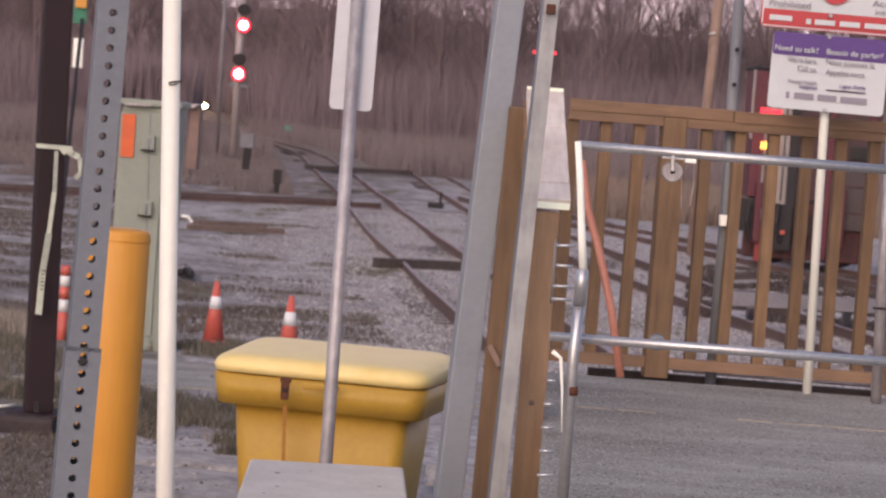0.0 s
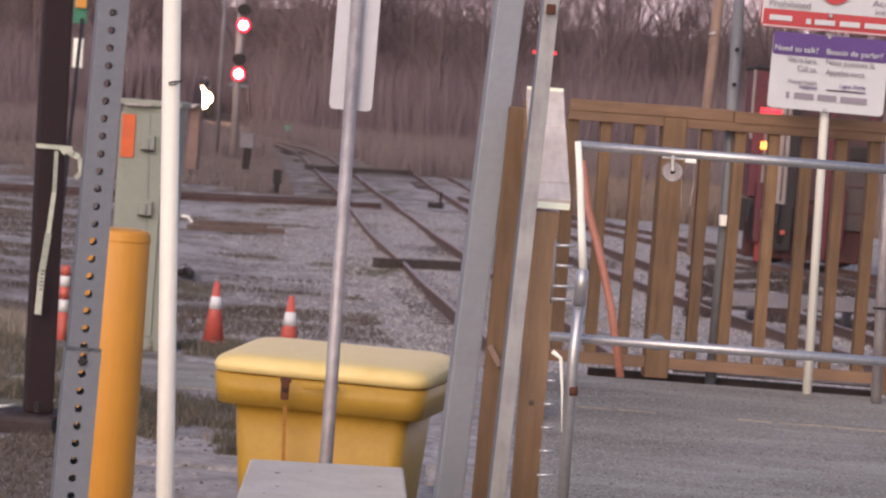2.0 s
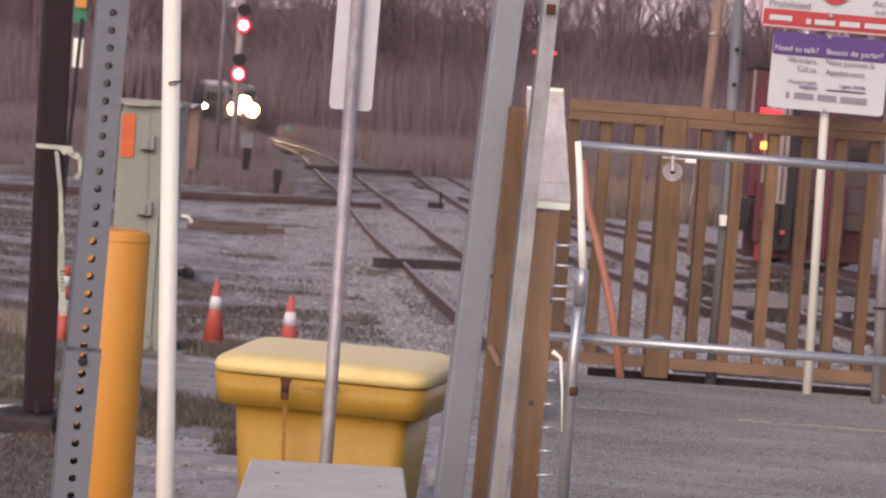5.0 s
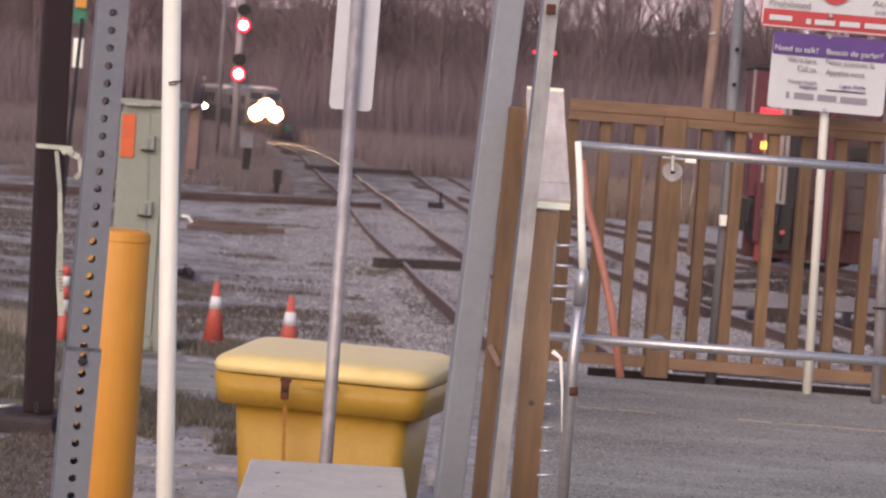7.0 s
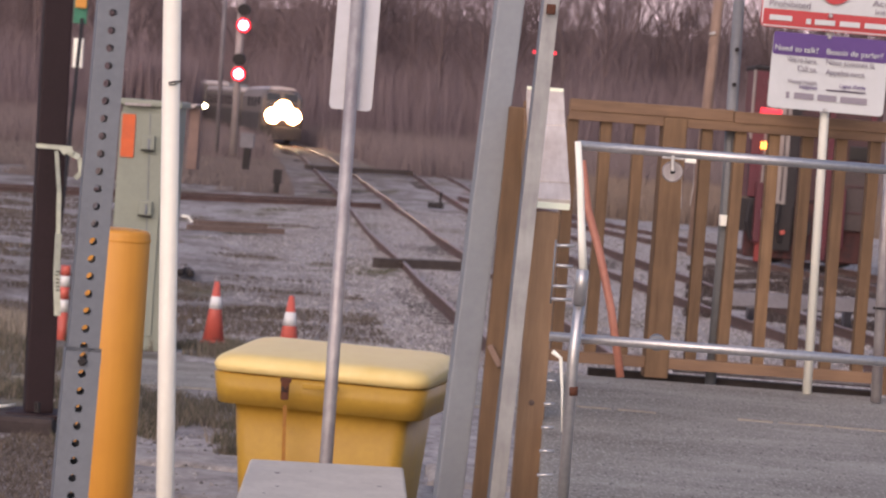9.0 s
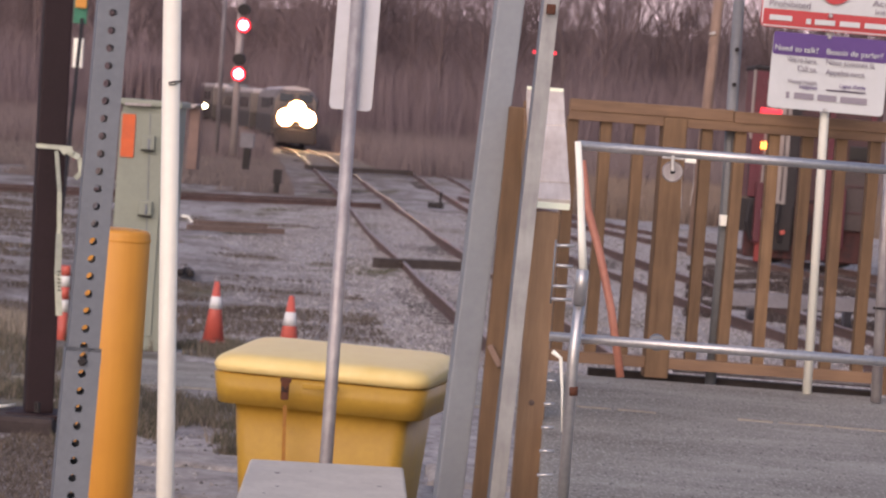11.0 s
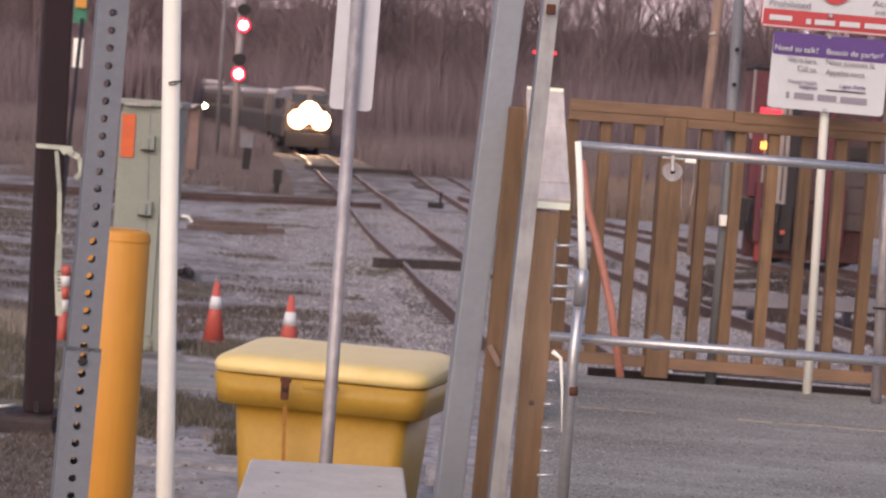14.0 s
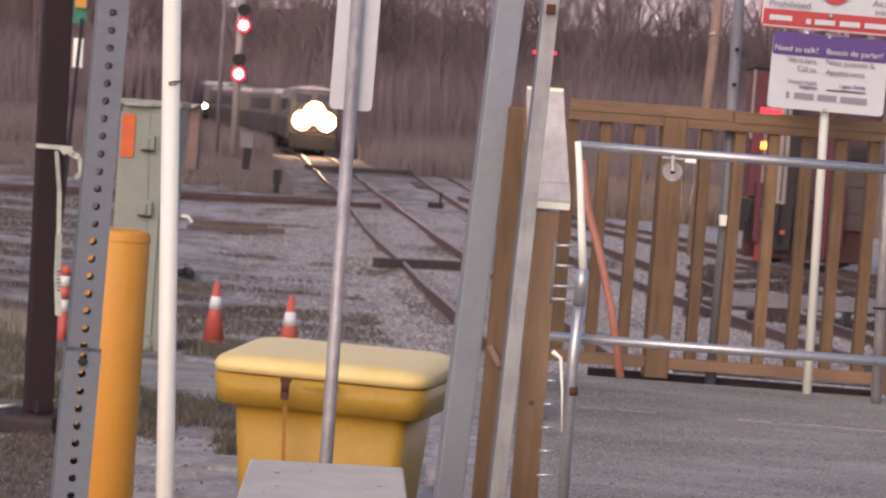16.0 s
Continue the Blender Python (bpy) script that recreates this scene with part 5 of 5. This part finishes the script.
def build_coach():
    """A coach of the train; its front end is at the origin."""
    t = thing("passenger_coach", (0, 0, 0), "pale roofed passenger coach behind the locomotive", "coach", "coaches of the train")
    part("hull", beam((0, 12.5, 1.9), (0, 12.5, 3.3), 2.95, 24.0, 0.1), TRAIN_SIDE, t)
    part("skirt", beam((0, 12.5, 0.8), (0, 12.5, 2.0), 2.99, 23.9, 0.08), TRAIN_BODY, t, "dark lower side band")
    part("roof", beam((0, 12.5, 3.2), (0, 12.5, 3.62), 2.7, 24.0, 0.18), TRAIN_ROOF, t, "pale curved roof")
    part("underframe", beam((0, 12.5, 0.4), (0, 12.5, 1.1), 2.2, 20.0, 0.05), BLACK_STEEL, t)
    for x in (-1.48, 1.48):
        for k in range(9):
            part("window", beam((x, 3.0 + 2.35 * k, 2.25), (x, 3.0 + 2.35 * k, 2.95), 0.03, 1.5, 0.01, side=(0, -1, 0)), GLASS_DARK, t)
    for y in (3, 5.4, 19.6, 22):
        for x in (-0.75, 0.75):
            w = lathe([(0.44, -0.07), (0.46, 0.0), (0.44, 0.07)], (0, 0, 0), n=20)
            bmesh.ops.transform(w, matrix=pose(x, y, 0.46, 0, 90, 0), verts=w.verts)
            part("wheel", w, BLACK_STEEL, t)
    return t


loco = build_loco()
coaches = [build_coach()]
for k in range(2):
    coaches.append(copy_thing(coaches[0], pose(0, 0, 0)))


# ---- trees, brush and grass ----
def tree_meshes(seed, height, spread_out):
    """A leafless tree: a tapered trunk, and a crown of limbs that fork into fine twigs."""
    rng = random.Random(seed)
    stem, crown = bmesh.new(), bmesh.new()

    def grow(p, d, length, r, level):
        pts, q = [p], p
        steps = 3 if level < 2 else 2
        for k in range(steps):
            d = (d + Vector((rng.uniform(-1, 1), rng.uniform(-1, 1), rng.uniform(-0.3, 0.6))) * (0.10 + 0.07 * level)).normalized()
            q = q + d * length / steps
            pts.append(q)
        add_tube(crown if level else stem, pts, r, n=6 if level == 0 else (4 if level < 2 else 3), r_end=r * (0.55 if level < 3 else 0.4))
        if level == 4:
            return
        count = (7, 5, 4, 4)[level]
        for k in range(count):
            s = rng.uniform(0.25 if level == 0 else 0.2, 1.0)
            i = min(int(s * steps), steps - 1)
            at = pts[i].lerp(pts[i + 1], s * steps - i)
            side = Vector((rng.uniform(-1, 1), rng.uniform(-1, 1), rng.uniform(0.1, 0.9))).normalized()
            nd = (d * 0.55 + side * spread_out).normalized()
            grow(at, nd, length * rng.uniform(0.42, 0.66), r * 0.42, level + 1)
    grow(Vector((0, 0, -0.3)), Vector((0, 0, 1)), height * 0.62, height * 0.011, 0)
    out = []
    for name, bm in (("trunk", stem), ("crown", crown)):
        me = bpy.data.meshes.new(name)
        bm.to_mesh(me)
        bm.free()
        me.materials.append(BARK)
        out.append(me)
    return out


def plant_woods():
    kinds = [tree_meshes(k, (15, 18, 13, 20, 16)[k], (0.8, 0.7, 0.95, 0.75, 0.85)[k]) for k in range(5)]
    rng = random.Random(11)
    for k in range(WOOD_COUNT):
        y = rng.uniform(215, 330)
        x = rng.uniform(-0.19, 0.20) * y
        if y < 265 and main_line(y) - 7 < x < main_line(y) + 6:
            continue
        size = rng.uniform(0.8, 1.25)
        tr = new("bare_tree")
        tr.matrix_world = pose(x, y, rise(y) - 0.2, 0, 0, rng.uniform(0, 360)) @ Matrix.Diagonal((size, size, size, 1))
        tagged(tr, "leafless grey-brown deciduous tree at the wood's edge", "tree", "trees of the wood")
        for me in kinds[k % 5]:
            new(me.name.split(".")[0], me).parent = tr


WOOD_COUNT = 300
plant_woods()


def scatter_blades(name, label, category, count, area, height, material, seed, lean=0.35, width=0.012, keep=None):
    rng = random.Random(seed)
    verts, faces = [], []
    while count:
        x, y = area(rng)
        count -= 1
        if keep and not keep(x, y):
            continue
        z = ground_height(x, y) - 0.02
        h = height * rng.uniform(0.45, 1.2)
        a = rng.uniform(0, 6.28)
        w = width * rng.uniform(0.6, 1.4)
        lx, ly = rng.uniform(-lean, lean) * h, rng.uniform(-lean, lean) * h
        c, s = math.cos(a) * w, math.sin(a) * w
        n = len(verts)
        verts += [(x - c, y - s, z), (x + c, y + s, z), (x + lx * 0.4 + c * 0.7, y + ly * 0.4 + s * 0.7, z + h * 0.6), (x + lx * 0.4 - c * 0.7, y + ly * 0.4 - s * 0.7, z + h * 0.6), (x + lx, y + ly, z + h)]
        faces += [(n, n + 1, n + 2, n + 3), (n + 3, n + 2, n + 4)]
    me = bpy.data.meshes.new(name)
    me.from_pydata(verts, [], faces)
    me.materials.append(material)
    tagged(new(name, me), label, category, kind="stuff")


scatter_blades("dry_grass", "tufts of dry yellowed grass on the dirt", "grass", 230000, lambda r: (r.uniform(-8.0, -0.6), 14.2 + 16 * r.random() ** 1.8), 0.11, DRY_GRASS, 3, lean=0.55, width=0.0035, keep=lambda x, y: noise.noise((x * 0.8, y * 0.75, 5.0)) + 0.7 * noise.noise((x * 2.6, y * 1.7, 7.0)) > 0.03)
scatter_blades("verge_grass", "short worn brown grass round the column footing", "grass", 60000, lambda r: (r.uniform(-4.0, -1.75), r.uniform(11.0, 15.0)), 0.05, VERGE, 31, lean=0.9, width=0.0025, keep=lambda x, y: noise.noise((x * 1.4, y * 1.3, 3.0)) > -0.22)
scatter_blades("pale_grass", "pale bleached grass on the verge beyond the column", "grass", 60000, lambda r: (r.uniform(-7.0, -3.25), r.uniform(20.5, 31)), 0.20, PALE_GRASS, 33, lean=0.5, width=0.004, keep=lambda x, y: noise.noise((x * 0.5, y * 0.35, 15.0)) > -0.25 and x < -0.148 * y)
scatter_blades("dead_weeds", "low dark dead weeds in streaks over the dirt", "weeds", 110000, lambda q: ((lambda y: (q.uniform(-0.2, -0.01) * y, y))(q.uniform(26, 70))), 0.085, WEEDS, 12, width=0.009, lean=0.7, keep=lambda x, y: noise.noise((x * 0.16, y * 0.9, 2.0)) + 0.5 * noise.noise((x * 0.9, y * 0.5, 4.0)) > (0.08 if y < 43 else 0.34 if x > -0.128 * y else -0.12) and x < main_line(y) - 1.9)
scatter_blades("yard_weeds", "dark dead weeds and litter before the rail car", "weeds", 60000, lambda q: ((lambda y: (q.uniform(0.098, 0.19) * y, y))(q.uniform(40, 56))), 0.10, YARD_LITTER, 41, width=0.012, lean=0.9, keep=lambda x, y: noise.noise((x * 1.1, y * 0.6, 8.0)) > -0.12)
scatter_blades("grass_bank", "pale dry grass bank beyond the tracks", "grass", 90000, lambda q: ((lambda y: (q.uniform(0.045, 0.2) * y, y))(q.uniform(80, 125))), 0.7, BANK_GRASS, 21, width=0.015, keep=lambda x, y: x > 6.3 - (y - 66) * 0.2 and x > 3.2)
scatter_blades("weedy_bank", "brown dead grass and weeds left of the main track", "grass", 150000, lambda q: ((lambda y: (q.uniform(-0.2, -0.01) * y, y))(q.uniform(79, 128))), 0.30, BANK_BROWN, 23, width=0.013, keep=lambda x, y: x < main_line(y) - 2.2 and noise.noise((x * 0.3, y * 0.25, 1.0)) > -0.25 + max(0.0, 84 - y) * 0.08)
# Thicket added as a screen: hides the headlights until the train clears the bend.
scatter_blades("alder_thicket", "dense leafless thicket on the inside of the bend", "thicket", 4200, lambda q: (q.uniform(-19.5, -15.4), q.uniform(147, 154)), 4.6, SAPLING, 27, width=0.05, lean=0.1)
scatter_blades("tall_brush", "pale dry brush along the far bank", "brush", 120000, lambda r: ((lambda y: (r.uniform(-0.2, 0.2) * y, y))(r.uniform(115, 215))), 1.3, BRUSH, 4, width=0.017, keep=lambda x, y: not main_line(y) - 2.6 < x < main_line(y) + 2.6)


def scatter_stones(count, seed):
    """Loose ballast stones along the near tracks."""
    rng = random.Random(seed)
    verts, faces = [], []
    for k in range(count):
        y = 27 + 48 * rng.random() ** 1.5
        x = rng.uniform(-0.10, 0.19) * y
        near = abs(x - main_line(y)) if x < main_line(y) else 0.0
        if near > 2.0 + 1.8 * noise.noise((x * 0.4, y * 0.2, 9.0)) + rng.uniform(0, 2.2):
            continue
        z = ground_height(x, y)
        n = len(verts)
        sx, sy, sz = (rng.uniform(0.010, 0.026) for _ in range(3))
        for dx, dy, dz in ((1, 0, 0), (0, 1, 0), (-1, 0, 0), (0, -1, 0), (0, 0, 1)):
            verts.append((x + sx * (dx + rng.uniform(-0.4, 0.4)), y + sy * (dy + rng.uniform(-0.4, 0.4)), z + sz * dz * 1.2))
        faces += [(n, n + 1, n + 4), (n + 1, n + 2, n + 4), (n + 2, n + 3, n + 4), (n + 3, n, n + 4)]
    me = bpy.data.meshes.new("ballast_stones")
    me.from_pydata(verts, [], faces)
    m, t, b = nodes_of("loose_ballast_stone")
    g = t.nodes.new("ShaderNodeNewGeometry")
    c = ramp(t, g.outputs["Random Per Island"], [(0.0, (0.08, 0.07, 0.066)), (0.25, (0.22, 0.20, 0.194)), (0.7, (0.37, 0.345, 0.336)), (1.0, (0.50, 0.465, 0.452))])
    t.links.new(c.outputs[0], b.inputs["Base Color"])
    b.inputs["Roughness"].default_value = 0.9
    me.materials.append(m)
    tagged(new("ballast_stones", me), "loose grey crushed ballast stones between the tracks", "ballast", kind="stuff")


scatter_stones(85000, 8)


def scatter_rubble(count, seed):
    """Chips of broken paving and grit on the slabs and the verge."""
    rng = random.Random(seed)
    verts, faces = [], []
    while count:
        count -= 1
        y = rng.uniform(11.2, 19.0)
        x = rng.uniform(-0.235, -0.06) * y
        if noise.noise((x * 1.3, y * 0.8, 6.0)) < -0.1:
            continue
        z = 0.742 if y < 14.5 and x > -1.8 else ground_height(x, y)
        n = len(verts)
        sx, sy, sz = rng.uniform(0.006, 0.022), rng.uniform(0.006, 0.03), rng.uniform(0.004, 0.014)
        for dx, dy, dz in ((1, 0, 0), (0, 1, 0), (-1, 0, 0), (0, -1, 0), (0, 0, 1)):
            verts.append((x + sx * (dx + rng.uniform(-0.4, 0.4)), y + sy * (dy + rng.uniform(-0.4, 0.4)), z + sz * dz * 1.3))
        faces += [(n, n + 1, n + 4), (n + 1, n + 2, n + 4), (n + 2, n + 3, n + 4), (n + 3, n, n + 4)]
    me = bpy.data.meshes.new("rubble")
    me.from_pydata(verts, [], faces)
    me.materials.append(blade_material("broken_concrete_chips", [(0.0, (0.09, 0.078, 0.07)), (0.4, (0.25, 0.228, 0.21)), (0.8, (0.36, 0.335, 0.315)), (1.0, (0.48, 0.45, 0.42))]))
    tagged(new("rubble", me), "chips of broken concrete and grit on paving and verge", "rubble", kind="stuff")


scatter_rubble(1900, 17)


scatter_blades("saplings", "thicket of thin leafless saplings before the wood", "thicket", 42000, lambda q: ((lambda y: (q.uniform(-0.2, 0.2) * y, y))(q.uniform(200, 300))), 7.0, SAPLING, 6, lean=0.30, width=0.022, keep=lambda x, y: not main_line(y) - 4 < x < main_line(y) + 4)


# ---- distance ----
def build_backdrop():
    bm = bmesh.new()
    n = 400
    lo = [bm.verts.new((420 * math.sin(a), 420 * math.cos(a), -3)) for a in (radians(-75 + 150 * k / n) for k in range(n + 1))]
    hi = [bm.verts.new((v.co.x, v.co.y, 18.5 + 2.5 * noise.noise((k * 0.7, 0, 0)) + 3 * noise.noise((k * 2.3, 4, 0)))) for k, v in enumerate(lo)]
    for k in range(n):
        bm.faces.new((lo[k], lo[k + 1], hi[k + 1], hi[k]))
    # Pale wood colour includes the haze in front of it.
    m = surface("distant_wood", (0.25, 0.188, 0.198), (0.212, 0.159, 0.168), 1.0, 0, 1.6, 0.06, bump=0, stretch=(1, 1, 0.4))
    tagged(part("backdrop", bm, m), "distant brown leafless wood against the sky", "woods", kind="structure")


build_backdrop()


def build_sky_bank():
    """Pale mauve evening sky low behind the wood."""
    bm = bmesh.new()
    n = 40
    lo, hi = ([bm.verts.new((700 * math.sin(a), 700 * math.cos(a), z)) for a in (radians(-30 + 60 * k / n) for k in range(n + 1))] for z in (-5, 140))
    for k in range(n):
        bm.faces.new((lo[k], lo[k + 1], hi[k + 1], hi[k]))
    tagged(part("backdrop", bm, glow("mauve_evening_sky", (0.62, 0.53, 0.58), 0.8)), "pale mauve evening sky behind the wood", "sky", kind="structure")


build_sky_bank()


def motions():
    """The train slows as it comes out of the bend; the loose tape swings."""
    ahead = TRAIN_ROWS

    def along(y):
        dx = main_line(y + 0.5) - main_line(y - 0.5)
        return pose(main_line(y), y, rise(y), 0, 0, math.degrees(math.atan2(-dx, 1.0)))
    walk(loco, [(t, along(y)) for t, y in ahead])
    for k, c in enumerate(coaches):
        walk(c, [(t, along(y + 18.8 + 25.2 * k)) for t, y in ahead])
    knot = (-2.285, 14.620, 2.379)
    walk(tape, [(t, pose(*knot, 0, a, 0)) for t, a in ((0.0, 2.0), (0.8, 1.0), (1.5, 2.5), (2.4, 1.5), (3.2, -6.5), (4.0, -7.0), (6.5, -6.0), (8.0, -5.5), (9.0, -4.6), (12.0, -5.4), (13.0, -4.8), (14.0, -5.2), (16.0, -5.0))])


TRAIN_ROWS = ((0.0, 241.0), (1.0, 230.0), (2.0, 220.0), (3.0, 210.7), (4.2, 200.5), (5.2, 192.7), (6.3, 184.8), (7.0, 180.0), (8.0, 173.6), (9.2, 166.8), (10.2, 161.3), (11.3, 155.9), (12.5, 151.0), (14.0, 145.5), (16.0, 140.0))
motions()
